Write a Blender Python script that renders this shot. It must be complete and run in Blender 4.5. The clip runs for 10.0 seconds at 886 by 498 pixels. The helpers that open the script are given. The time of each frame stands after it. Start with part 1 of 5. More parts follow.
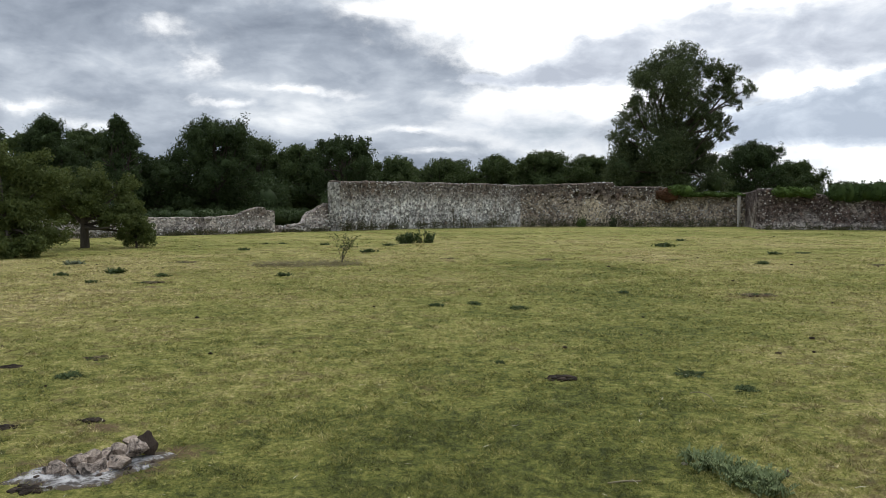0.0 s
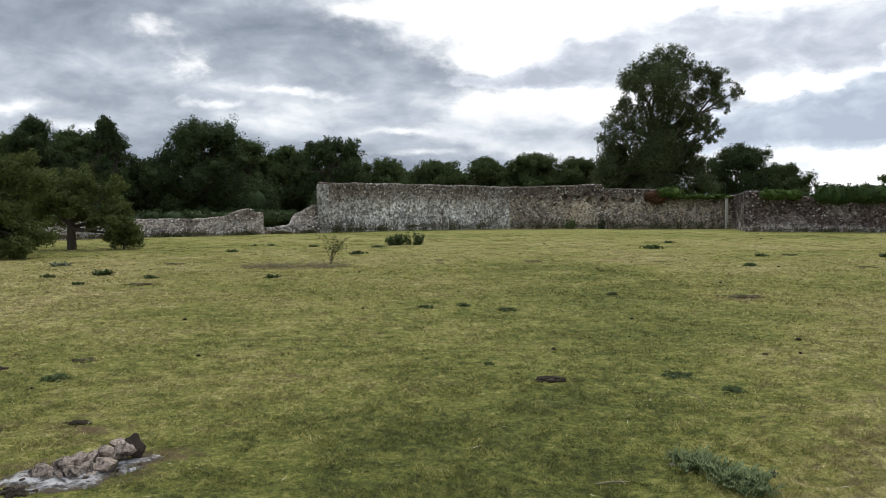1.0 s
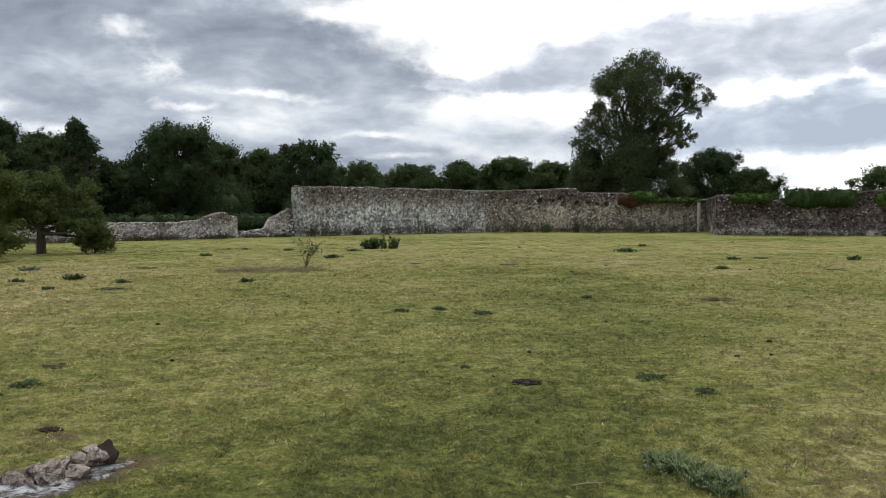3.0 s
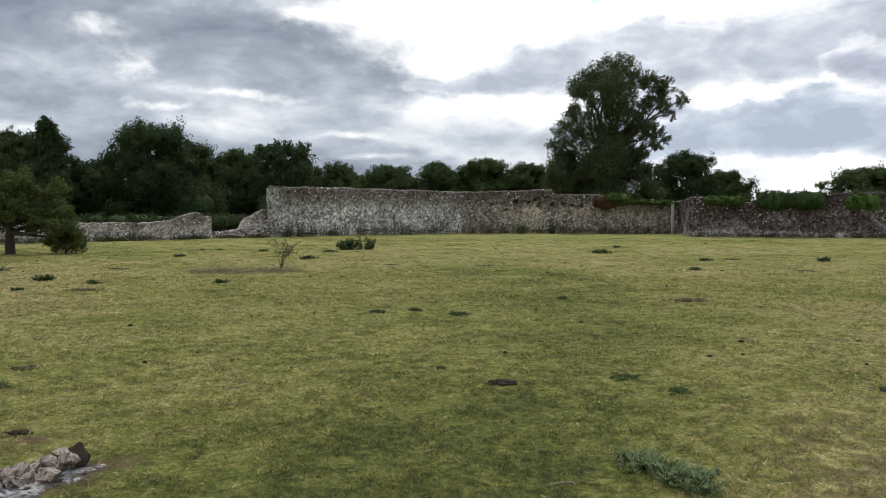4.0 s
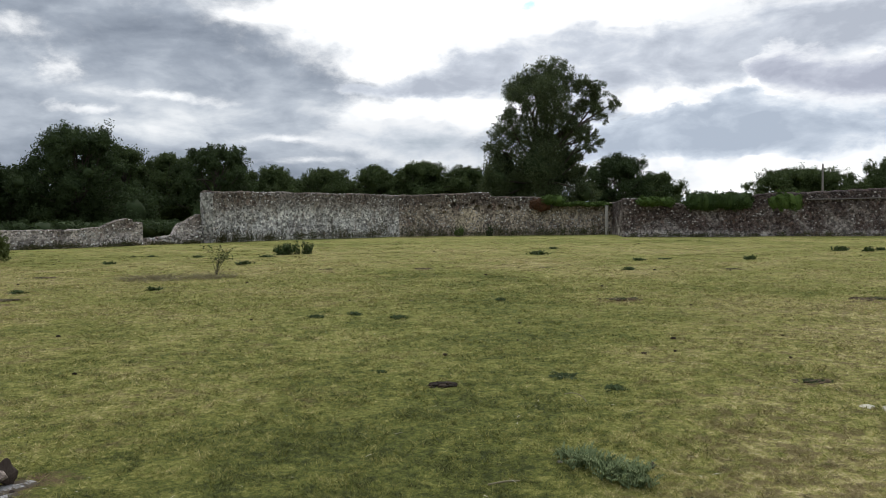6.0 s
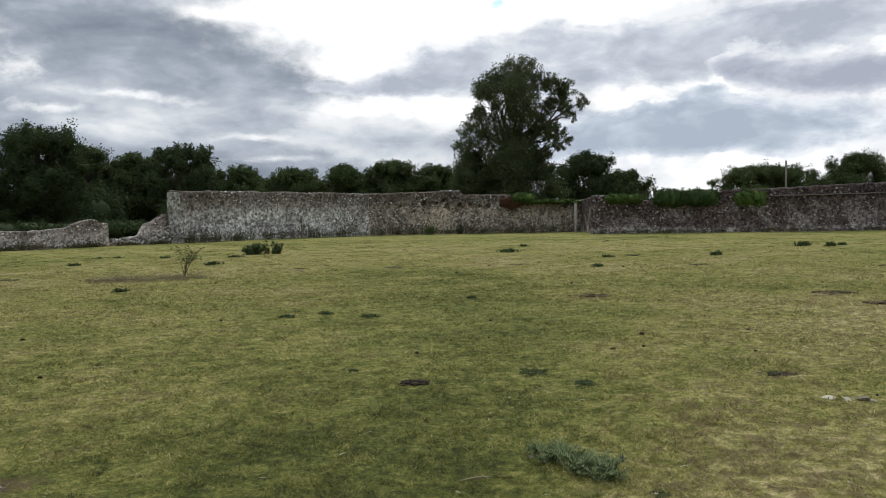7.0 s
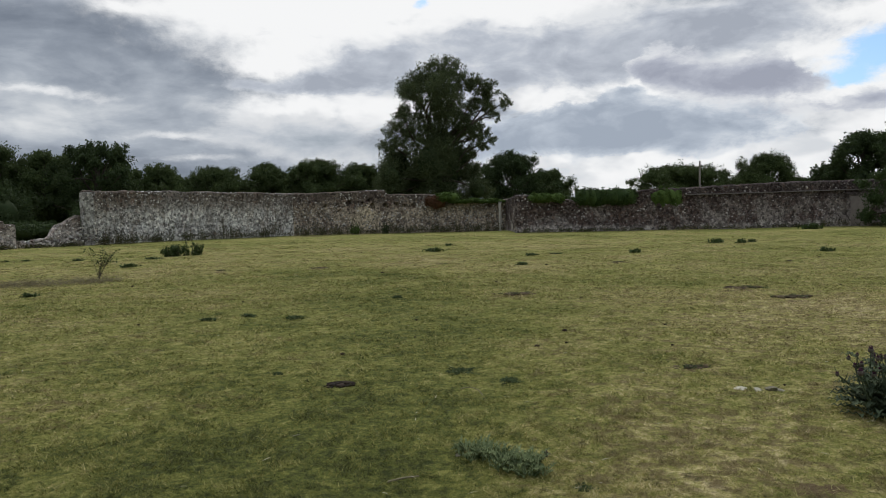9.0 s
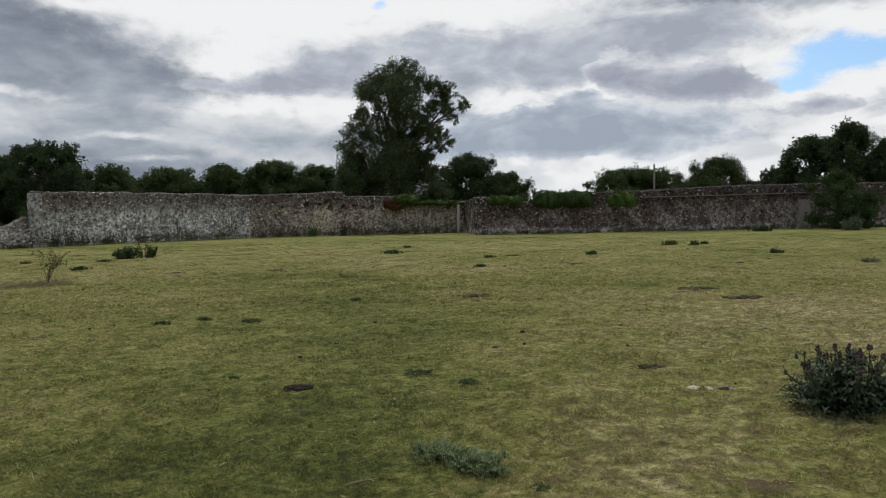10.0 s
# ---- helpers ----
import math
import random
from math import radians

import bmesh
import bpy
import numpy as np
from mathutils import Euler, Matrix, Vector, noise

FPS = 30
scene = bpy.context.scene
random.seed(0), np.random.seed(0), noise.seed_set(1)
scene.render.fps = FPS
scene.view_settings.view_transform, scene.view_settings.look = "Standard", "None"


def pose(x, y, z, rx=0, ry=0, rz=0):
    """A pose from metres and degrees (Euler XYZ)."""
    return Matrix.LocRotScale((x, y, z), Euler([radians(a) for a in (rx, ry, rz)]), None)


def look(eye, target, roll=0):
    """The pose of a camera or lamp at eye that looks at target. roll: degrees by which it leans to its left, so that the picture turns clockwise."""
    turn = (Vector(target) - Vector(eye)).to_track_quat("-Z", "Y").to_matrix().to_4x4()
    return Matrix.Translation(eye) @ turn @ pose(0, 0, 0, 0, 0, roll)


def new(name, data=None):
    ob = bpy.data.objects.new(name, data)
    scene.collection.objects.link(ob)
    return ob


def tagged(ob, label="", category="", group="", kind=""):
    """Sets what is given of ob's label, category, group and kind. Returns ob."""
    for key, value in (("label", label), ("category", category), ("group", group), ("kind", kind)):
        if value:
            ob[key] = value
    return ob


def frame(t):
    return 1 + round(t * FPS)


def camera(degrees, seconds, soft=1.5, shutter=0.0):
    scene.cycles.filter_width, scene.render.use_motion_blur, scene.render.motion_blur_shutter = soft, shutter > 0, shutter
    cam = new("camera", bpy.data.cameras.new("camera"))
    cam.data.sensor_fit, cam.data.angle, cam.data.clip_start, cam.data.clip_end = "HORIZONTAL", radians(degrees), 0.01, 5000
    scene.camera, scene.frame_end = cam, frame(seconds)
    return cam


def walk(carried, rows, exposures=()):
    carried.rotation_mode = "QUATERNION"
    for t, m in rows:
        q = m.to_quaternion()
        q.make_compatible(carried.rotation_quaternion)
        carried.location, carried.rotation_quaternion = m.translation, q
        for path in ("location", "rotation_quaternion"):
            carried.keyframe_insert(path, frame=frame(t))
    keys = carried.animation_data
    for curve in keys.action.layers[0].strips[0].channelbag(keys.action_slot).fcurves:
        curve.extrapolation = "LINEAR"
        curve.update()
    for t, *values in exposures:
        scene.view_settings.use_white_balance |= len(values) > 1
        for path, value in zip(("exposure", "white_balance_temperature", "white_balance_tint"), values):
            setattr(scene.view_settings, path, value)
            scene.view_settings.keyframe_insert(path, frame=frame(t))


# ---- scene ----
EYE = 1.55
cam = camera(60.27, 10.0, soft=0.9)
# seconds, yaw, pitch, roll, and the small drift of the eye
ROWS = [
    (0.0, 0.00, -3.300, 0.300, 0.000, 0.000, 0.000),
    (0.5, -0.44, -3.211, 0.254, 0.005, -0.002, -0.002),
    (1.0, -0.80, -3.162, 0.233, 0.003, -0.005, -0.002),
    (1.5, -1.18, -3.122, 0.233, 0.000, -0.009, -0.002),
    (2.0, -1.60, -3.050, 0.224, -0.001, -0.019, 0.000),
    (2.5, -2.01, -2.958, 0.261, -0.004, -0.020, 0.001),
    (4.0, -4.44, -2.825, 0.028, -0.005, -0.027, -0.002),
    (4.5, -5.34, -2.761, 0.093, -0.004, -0.032, -0.001),
    (5.0, -6.20, -2.658, 0.186, -0.004, -0.037, -0.002),
    (5.5, -7.60, -2.566, 0.367, -0.008, -0.042, -0.001),
    (7.0, -11.30, -2.769, 0.990, -0.015, -0.074, 0.001),
    (7.5, -12.02, -2.573, 1.074, -0.025, -0.086, 0.006),
    (8.0, -13.39, -2.846, 0.992, -0.026, -0.090, 0.007),
    (8.5, -15.43, -2.939, 1.113, -0.017, -0.085, 0.007),
    (9.0, -16.88, -2.920, 1.202, -0.011, -0.078, 0.007),
    (9.5, -18.46, -2.842, 1.219, -0.011, -0.080, 0.009),
    (10.0, -19.99, -2.832, 1.083, -0.013, -0.086, 0.009),
]
walk(cam, [(t, pose(x, y, EYE + z, 90 + pitch, roll, yaw)) for t, yaw, pitch, roll, x, y, z in ROWS],
     exposures=[(0.0, -0.03), (4.5, -0.11), (7.5, -0.29), (10.0, -0.58)])

# ---------------------------------------------------------------- node helpers


class Net:
    """Short hand for building a node tree."""

    def __init__(self, tree):
        self.tree = tree
        tree.nodes.clear()

    def put(self, value, socket):
        if isinstance(value, bpy.types.NodeSocket):
            self.tree.links.new(value, socket)
        elif value is not None:
            socket.default_value = value

    def node(self, kind, values=(), **settings):
        n = self.tree.nodes.new(kind)
        for key, value in settings.items():
            setattr(n, key, value)
        for key, value in (values.items() if isinstance(values, dict) else enumerate(values)):
            self.put(value, n.inputs[key])
        return n

    def math(self, op, a, b=None, c=None, clamp=False):
        return self.node("ShaderNodeMath", (a, b, c), operation=op, use_clamp=clamp).outputs[0]

    def mix(self, fac, a, b, how="MIX"):
        n = self.node("ShaderNodeMix", data_type="RGBA", blend_type=how)
        for value, k in ((fac, 0), (a, 6), (b, 7)):
            self.put(value, n.inputs[k])
        return n.outputs[2]

    def noise(self, where, scale, detail=4.0, rough=0.55, warp=0.0):
        return self.node("ShaderNodeTexNoise", {"Vector": where, "Scale": scale, "Detail": detail, "Roughness": rough, "Distortion": warp}).outputs[0]

    def ramp(self, fac, *stops):
        n = self.node("ShaderNodeValToRGB")
        band = n.color_ramp.elements
        while len(band) < len(stops):
            band.new(0.5)
        for e, (at, col) in zip(band, stops):
            e.position = at
            e.color = (*col, 1) if len(col) == 3 else col
        self.put(fac, n.inputs[0])
        return n.outputs[0]

    def step(self, value, low, high, to_low=0.0, to_high=1.0):
        n = self.node("ShaderNodeMapRange", {0: value, 1: low, 2: high, 3: to_low, 4: to_high}, interpolation_type="SMOOTHSTEP")
        return n.outputs[0]


def rgb(r, g, b):
    return (r, g, b, 1.0)


# ---------------------------------------------------------------- sky, sun
SUN_AZ, SUN_EL = radians(14), radians(48)
world = bpy.data.worlds.new("world")
scene.world = world
world.use_nodes = True
w = Net(world.node_tree)
ray = w.node("ShaderNodeTexCoord").outputs["Generated"]
ray = w.node("ShaderNodeVectorMath", (ray,), operation="NORMALIZE").outputs[0]
sep = w.node("ShaderNodeSeparateXYZ", (ray,)).outputs
up = w.math("MAXIMUM", sep[2], 0.0)
az = w.math("MULTIPLY", w.math("ARCTAN2", sep[0], sep[1]), 57.2958)
el = w.math("MULTIPLY", w.math("ARCSINE", up), 57.2958)
lift = w.math("ADD", up, 0.12)
deck = w.node("ShaderNodeCombineXYZ", (w.math("DIVIDE", sep[0], lift), w.math("DIVIDE", sep[1], lift), 0.0)).outputs[0]
flat = w.node("ShaderNodeCombineXYZ", (w.math("MULTIPLY", az, 0.058), w.math("MULTIPLY", el, 0.098), 3.0)).outputs[0]


def shifted(where, by):
    return w.node("ShaderNodeVectorMath", (where, by), operation="ADD").outputs[0]


# slow billows and fine curls that fray every edge of the clouds
curl = w.noise(flat, 1.6, 9.0, 0.6, 0.3)
curl2 = w.noise(shifted(flat, (7.3, 2.1, 5.0)), 1.7, 9.0, 0.6, 0.3)
soft_az = w.math("MULTIPLY_ADD", w.math("SUBTRACT", curl, 0.5), 11.0, az)
soft_el = w.math("MULTIPLY_ADD", w.math("SUBTRACT", curl2, 0.5), 4.2, el)
billow = w.noise(flat, 5.5, 10.0, 0.64, 0.15)


def heap(rows):
    """The sum of rounded stretches of cloud: azimuth, elevation, their half widths, and weight."""
    total = None
    for a, e, wa, we, much in rows:
        da = w.math("DIVIDE", w.math("SUBTRACT", soft_az, a), wa)
        de = w.math("DIVIDE", w.math("SUBTRACT", soft_el, e), we)
        q = w.math("ADD", w.math("MULTIPLY", da, da), w.math("MULTIPLY", de, de))
        one = w.math("MULTIPLY", w.math("EXPONENT", w.math("MULTIPLY", q, -0.8)), much)
        total = one if total is None else w.math("ADD", total, one)
    return total


def cover(rows, low, high, curly=0.8):
    """How far those stretches hide what is behind, and how deep they are there."""
    deep = w.math("MULTIPLY_ADD", w.math("SUBTRACT", billow, 0.5), curly, heap(rows))
    return w.step(deep, low, high), deep


def body(deep, dark, middle, light):
    """Cloud lit through at its thin rim and grey where it is deep."""
    k = w.math("MULTIPLY_ADD", w.math("MINIMUM", deep, 1.0), -0.75, w.math("ADD", shade, 0.5))
    return w.ramp(k, (0.12, dark), (0.45, middle), (0.85, light))


# the grey deck that covers the whole sky, in flat rolls towards the horizon
wide = w.noise(deck, 0.9, 6.0, 0.55, 0.3)
rolls = w.noise(w.node("ShaderNodeVectorMath", (flat, (0.9, 1.3, 1.0)), operation="MULTIPLY").outputs[0], 1.6, 9.0, 0.56, 0.35)
puff = w.noise(w.node("ShaderNodeVectorMath", (flat, (1.0, 1.2, 1.0)), operation="MULTIPLY").outputs[0], 4.2, 7.0, 0.55, 0.3)
level = w.math("MULTIPLY_ADD", w.math("SUBTRACT", wide, 0.5), 0.4, 0.48)
level = w.math("MULTIPLY_ADD", w.math("SUBTRACT", rolls, 0.5), 1.55, level)
level = w.math("MULTIPLY_ADD", w.math("SUBTRACT", puff, 0.5), 1.0, level)
level = w.math("ADD", level, heap(((-27, 13.5, 7, 1.8, -0.22), (-24, 8.4, 6, 1.3, -0.22), (-11, 11.5, 6, 1.4, -0.14), (-3, 9.8, 5, 1.2, -0.1), (-27, 6.2, 6, 1.6, -0.16), (0, 12.5, 4, 1.0, 0.12), (-14, 6.2, 9, 1.0, 0.12))))
GREY = ((0.0, (0.265, 0.31, 0.385)), (0.33, (0.40, 0.455, 0.54)), (0.58, (0.57, 0.63, 0.715)), (0.8, (0.79, 0.84, 0.90)), (1.0, (1.02, 1.05, 1.08)))
clouds = w.ramp(level, *GREY)
# bright thin places where the sun stands behind
thin_sky = cover((
    (12.7, 15.0, 14.0, 2.6, 2.2), (8.5, 11.2, 5.0, 1.03, 1.3), (9.4, 7.5, 6.2, 1.39, 1.4), (-18.8, 12.6, 2.1, 0.79, 0.55), (-16.6, 10.1, 1.3, 1.04, 0.65),
    (-10.0, 8.7, 4.4, 0.39, 0.65), (-16.8, 7.5, 2.6, 0.34, 0.55), (-1.5, 5.8, 7.1, 0.37, 0.6), (-0.7, 3.9, 6.7, 0.37, 0.5), (-24.0, 5.6, 2.0, 0.51, 0.6),
    (27.2, 8.7, 5.6, 0.98, 1.4), (29.3, 7.6, 2.4, 1.12, 0.9), (31.2, 2.6, 12.0, 1.4, 1.7), (-5.6, 14.1, 1.6, 0.46, 0.5), (-29.1, 7.1, 3.6, 0.47, 0.6),
    (23.9, 7.3, 2.2, 0.62, 0.7), (42, 2.3, 12.0, 1.6, 1.8), (45.5, 8.9, 9.0, 2.9, 1.6), (29.2, 8.2, 4.4, 0.88, 0.8), (49.8, 4.7, 3.7, 0.79, 0.7), (47.2, 11.1, 5.1, 1.23, 0.8)), 0.15, 0.95, 1.0)[0]
glare = w.mix(w.step(w.math("MULTIPLY_ADD", el, 0.018, puff), 0.42, 0.64), rgb(0.95, 0.99, 1.04), rgb(1.3, 1.31, 1.32))
clouds = w.mix(thin_sky, clouds, glare)
# nearer cloud in front: a pale heap, a grey sheet, a bank with a bright edge, and small dark puffs
shade = w.math("MULTIPLY_ADD", w.math("SUBTRACT", rolls, 0.5), 1.3, w.math("MULTIPLY_ADD", w.math("SUBTRACT", puff, 0.5), 1.7, 0.55))
hides, deep = cover(((8.1, 5.0, 4.6, 2.0, 0.9), (2.7, 6.0, 5.1, 0.99, 0.6)), 0.2, 0.6)
clouds = w.mix(w.math("MULTIPLY", hides, 0.85), clouds, body(deep, (0.52, 0.59, 0.67), (0.70, 0.76, 0.84), (0.95, 0.98, 1.02)))
hides, deep = cover(((16.4, 10.8, 6.7, 1.6, 1.0), (27.1, 11.4, 8.8, 2.0, 1.0), (7.3, 9.4, 5.0, 0.55, 0.8), (14.4, 9.3, 6.0, 0.8, 0.6), (36.0, 11.9, 6.5, 1.6, 0.9)), 0.18, 0.6)
clouds = w.mix(hides, clouds, body(deep, (0.53, 0.58, 0.675), (0.71, 0.765, 0.86), (1.06, 1.09, 1.13)))
hides, deep = cover(((27.5, 6.1, 3.9, 1.85, 1.1), (32.8, 5.5, 5.9, 1.6, 1.1), (22.0, 5.2, 4.0, 1.3, 0.9), (38.3, 4.8, 4.4, 1.0, 0.7), (30.0, 8.4, 1.4, 0.36, 0.8), (18.5, 4.4, 5.5, 0.8, 0.7)), 0.24, 0.5, 1.15)
clouds = w.mix(hides, clouds, body(deep, (0.50, 0.575, 0.69), (0.67, 0.75, 0.865), (1.04, 1.09, 1.15)))
air = w.node("ShaderNodeTexSky", sky_type="NISHITA", sun_disc=False, sun_elevation=SUN_EL, sun_rotation=SUN_AZ)
air = w.mix(1.0, air.outputs[0], rgb(0.125, 0.155, 0.185), "MULTIPLY")
clouds = w.mix(cover(((47.6, 9.7, 4.6, 1.2, 1.1), (44.3, 8.2, 2.6, 0.6, 0.7), (16.6, 14.9, 0.8, 0.42, 0.7)), 0.36, 0.85, 1.0)[0], clouds, air)
hides, deep = cover(((38.5, 8.3, 4.1, 1.25, 1.1), (33.2, 9.7, 1.9, 1.05, 1.1), (47.8, 7.0, 3.2, 0.5, 0.75), (44.5, 6.2, 4.0, 0.42, 0.55)), 0.24, 0.5, 1.1)
clouds = w.mix(hides, clouds, body(deep, (0.49, 0.525, 0.635), (0.65, 0.69, 0.80), (1.02, 1.05, 1.1)))
clouds = w.node("ShaderNodeVectorMath", (clouds, w.step(el, 17.0, 42.0, 1.0, 1.9)), operation="MULTIPLY").outputs[0]
w.node("ShaderNodeOutputWorld", (w.node("ShaderNodeBackground", (clouds, 1.0)).outputs[0],))

sun = new("sun", bpy.data.lights.new("sun", "SUN"))
sun.data.energy, sun.data.angle, sun.data.color = 1.5, radians(14), (1.0, 0.95, 0.87)
sun.matrix_world = look((60 * math.sin(SUN_AZ), 60 * math.cos(SUN_AZ), 66), (0, 0, 0))

# ---------------------------------------------------------------- materials


def material(name):
    m = bpy.data.materials.new(name)
    m.use_nodes = True
    return m, Net(m.node_tree)


def finish(net, colour, rough=0.9, bump=None, strength=0.3, distance=0.01, through_light=0.0, specular=0.2):
    body = net.node("ShaderNodeBsdfPrincipled", {"Base Color": colour, "Roughness": rough, "Specular IOR Level": specular})
    if bump is not None:
        net.put(net.node("ShaderNodeBump", {"Strength": strength, "Distance": distance, "Height": bump}).outputs[0], body.inputs["Normal"])
    out = body.outputs[0]
    if through_light:
        leaf = net.node("ShaderNodeBsdfTranslucent", {"Color": colour}).outputs[0]
        out = net.node("ShaderNodeMixShader", (through_light, out, leaf)).outputs[0]
    net.node("ShaderNodeOutputMaterial", (out,))


def place(net):
    return net.node("ShaderNodeNewGeometry").outputs["Position"]


def foliage(name, dark, light, through_light=0.25, straw=None):
    m, n = material(name)
    each = n.node("ShaderNodeNewGeometry").outputs["Random Per Island"]
    big = n.noise(place(n), 0.5, 3.0)
    col = n.mix(n.math("MULTIPLY_ADD", each, 0.6, n.math("MULTIPLY", big, 0.5)), rgb(*dark), rgb(*light))
    if straw:
        col = n.mix(n.step(each, 0.86, 0.9), col, rgb(*straw))
    finish(n, col, 0.75, through_light=through_light, specular=0.15)
    return m


def turf_material(name, blades):
    """Short grazed grass; the attribute dry runs from lush (0) to straw (1), bare shows earth."""
    m, n = material(name)
    dry = n.node("ShaderNodeAttribute", attribute_name="dry").outputs["Fac"]
    p = place(n)
    patch = n.noise(p, 0.8, 6.0, 0.66, 0.4)
    mid = n.noise(p, 5.5, 5.0, 0.7, 0.35)
    clump = n.noise(p, 20.0, 4.0, 0.72, 0.2)

    def sway(value, much, to):
        return n.math("MULTIPLY_ADD", n.math("SUBTRACT", value, 0.5), much, to)

    fade = sway(clump, 1.15, sway(mid, 1.15, sway(patch, 0.55, dry)))
    if blades:
        fade = sway(n.node("ShaderNodeNewGeometry").outputs["Random Per Island"], 0.62, fade)
    else:
        fade = sway(n.noise(p, 48.0, 3.0, 0.7), 0.5, fade)
    col = n.ramp(fade, (0.0, (0.062, 0.073, 0.021)), (0.28, (0.157, 0.168, 0.04)), (0.5, (0.275, 0.266, 0.072)), (0.72, (0.44, 0.385, 0.14)), (1.0, (0.77, 0.64, 0.35)))
    # trodden brown thatch where the turf is dry, in smears and in small spots
    smear = n.step(sway(dry, 0.75, n.noise(p, 3.2, 7.0, 0.74, 0.6)), 0.42, 0.64)
    spot = n.step(n.noise(p, 8.0, 5.0, 0.7, 0.3), 0.42, 0.58)
    col = n.mix(n.math("MULTIPLY", n.math("MULTIPLY", smear, spot), 0.72), col, rgb(0.185, 0.13, 0.07))
    # shade in the small hollows between the tufts, put into the colour
    tuft_shade = n.step(n.noise(p, 17.0, 5.0, 0.74, 0.4), 0.53, 0.66, 0.0, 0.62)
    col = n.mix(tuft_shade, col, rgb(0.06, 0.062, 0.022))
    if blades:
        finish(n, col, 0.7, through_light=0.3, specular=0.22)
        return m
    bare = n.node("ShaderNodeAttribute", attribute_name="bare").outputs["Fac"]
    soil = n.mix(n.noise(p, 22.0, 5.0, 0.7), rgb(0.085, 0.058, 0.03), rgb(0.25, 0.178, 0.095))
    fray = n.math("MULTIPLY", bare, n.math("MULTIPLY_ADD", n.noise(p, 9.0, 6.0, 0.75), 2.4, -0.45))
    col = n.mix(n.step(fray, 0.3, 0.7), col, soil)
    rise = n.math("ADD", n.noise(p, 60.0, 4.0, 0.7), n.math("ADD", mid, clump))
    finish(n, col, 0.95, rise, 0.9, 0.035, specular=0.08)
    return m


def flint_wall_material(name, mortar, wash, wash_much, grime, top=3.0, wash_to=(0.45, 0.85), sway=3.2, plaster=None):
    """Rubble and lime mortar, remains of a pale wash low down and dark lichen in streaks below the top."""
    m, n = material(name)
    p = place(n)
    z = n.node("ShaderNodeSeparateXYZ", (p,)).outputs[2]
    tall = n.node("ShaderNodeVectorMath", (p, (1.0, 1.0, 0.5)), operation="MULTIPLY").outputs[0]
    cell = n.node("ShaderNodeTexVoronoi", {"Vector": p, "Scale": 7.5, "Randomness": 1.0})
    stone = n.ramp(cell.outputs["Color"], (0.1, tuple(c * 0.42 for c in mortar)), (0.5, mortar), (0.9, tuple(min(0.8, c * 1.7) for c in mortar)))
    joint = n.step(cell.outputs["Distance"], 0.05, 0.62)
    col = n.mix(joint, stone, rgb(*(c * 0.8 for c in mortar)))
    patch = n.noise(p, 0.9, 5.0, 0.62, 0.5)
    streak = n.noise(tall, 3.2, 5.0, 0.65)
    low = n.step(n.math("MULTIPLY_ADD", n.math("SUBTRACT", patch, 0.5), sway, z), wash_to[0] * top, wash_to[1] * top, 1.0, 0.0)
    col = n.mix(n.math("MULTIPLY", n.math("MULTIPLY", low, n.step(streak, 0.25, 0.62)), wash_much), col, rgb(*wash))
    dark = n.step(n.math("MULTIPLY_ADD", n.math("SUBTRACT", streak, 0.5), 3.2, z), 0.52 * top, 0.9 * top)
    col = n.mix(n.math("MULTIPLY", dark, 0.8), col, rgb(*grime))
    blotch = n.noise(p, 0.75, 6.0, 0.66, 0.6)
    col = n.mix(n.step(blotch, 0.5, 0.64, 0.0, 0.6), col, rgb(*grime))
    col = n.mix(n.step(n.noise(p, 2.3, 4.0, 0.6), 0.54, 0.7, 0.0, 0.6), col, rgb(0.17, 0.105, 0.08))
    worn = n.noise(p, 0.42, 6.0, 0.68, 0.8)
    worn = n.math("MULTIPLY", n.step(worn, 0.46, 0.6), n.step(z, 0.35 * top, 0.95 * top, 1.0, 0.25))
    col = n.mix(n.math("MULTIPLY", worn, 0.42 * wash_much), col, rgb(*wash))
    col = n.mix(n.step(n.noise(p, 8.0, 5.0, 0.75), 0.54, 0.64, 0.0, 0.65), col, rgb(0.04, 0.034, 0.03))
    gash = n.node("ShaderNodeVectorMath", (p, (1.0, 1.0, 0.45)), operation="MULTIPLY").outputs[0]
    col = n.mix(n.step(n.noise(gash, 5.0, 5.0, 0.7), 0.58, 0.67, 0.0, 0.55), col, rgb(0.07, 0.058, 0.05))
    if plaster:
        px, pz, rx, rz = plaster
        sep = n.node("ShaderNodeSeparateXYZ", (p,)).outputs
        du = n.math("DIVIDE", n.math("SUBTRACT", sep[0], px), rx)
        dv = n.math("DIVIDE", n.math("SUBTRACT", z, pz), rz)
        q = n.math("ADD", n.math("MULTIPLY", du, du), n.math("MULTIPLY", dv, dv))
        q = n.math("MULTIPLY_ADD", n.math("SUBTRACT", n.noise(p, 2.2, 5.0, 0.7), 0.5), 3.2, q)
        col = n.mix(n.step(q, 0.35, 1.1, 0.75, 0.0), col, rgb(0.50, 0.42, 0.30))
    col = n.mix(n.step(n.noise(p, 9.0, 4.0, 0.75, 0.5), 0.6, 0.68, 0.0, 0.55), col, rgb(*(min(0.75, c * 1.25) for c in wash)))
    chip = n.node("ShaderNodeTexVoronoi", {"Vector": p, "Scale": 7.0, "Randomness": 1.0}).outputs["Color"]
    col = n.mix(1.0, col, n.ramp(chip, (0.15, (0.42, 0.41, 0.4)), (0.5, (0.97, 0.96, 0.94)), (0.85, (1.42, 1.4, 1.36))), "MULTIPLY")
    high = n.math("MULTIPLY_ADD", joint, -0.7, n.noise(p, 14.0, 4.0, 0.7))
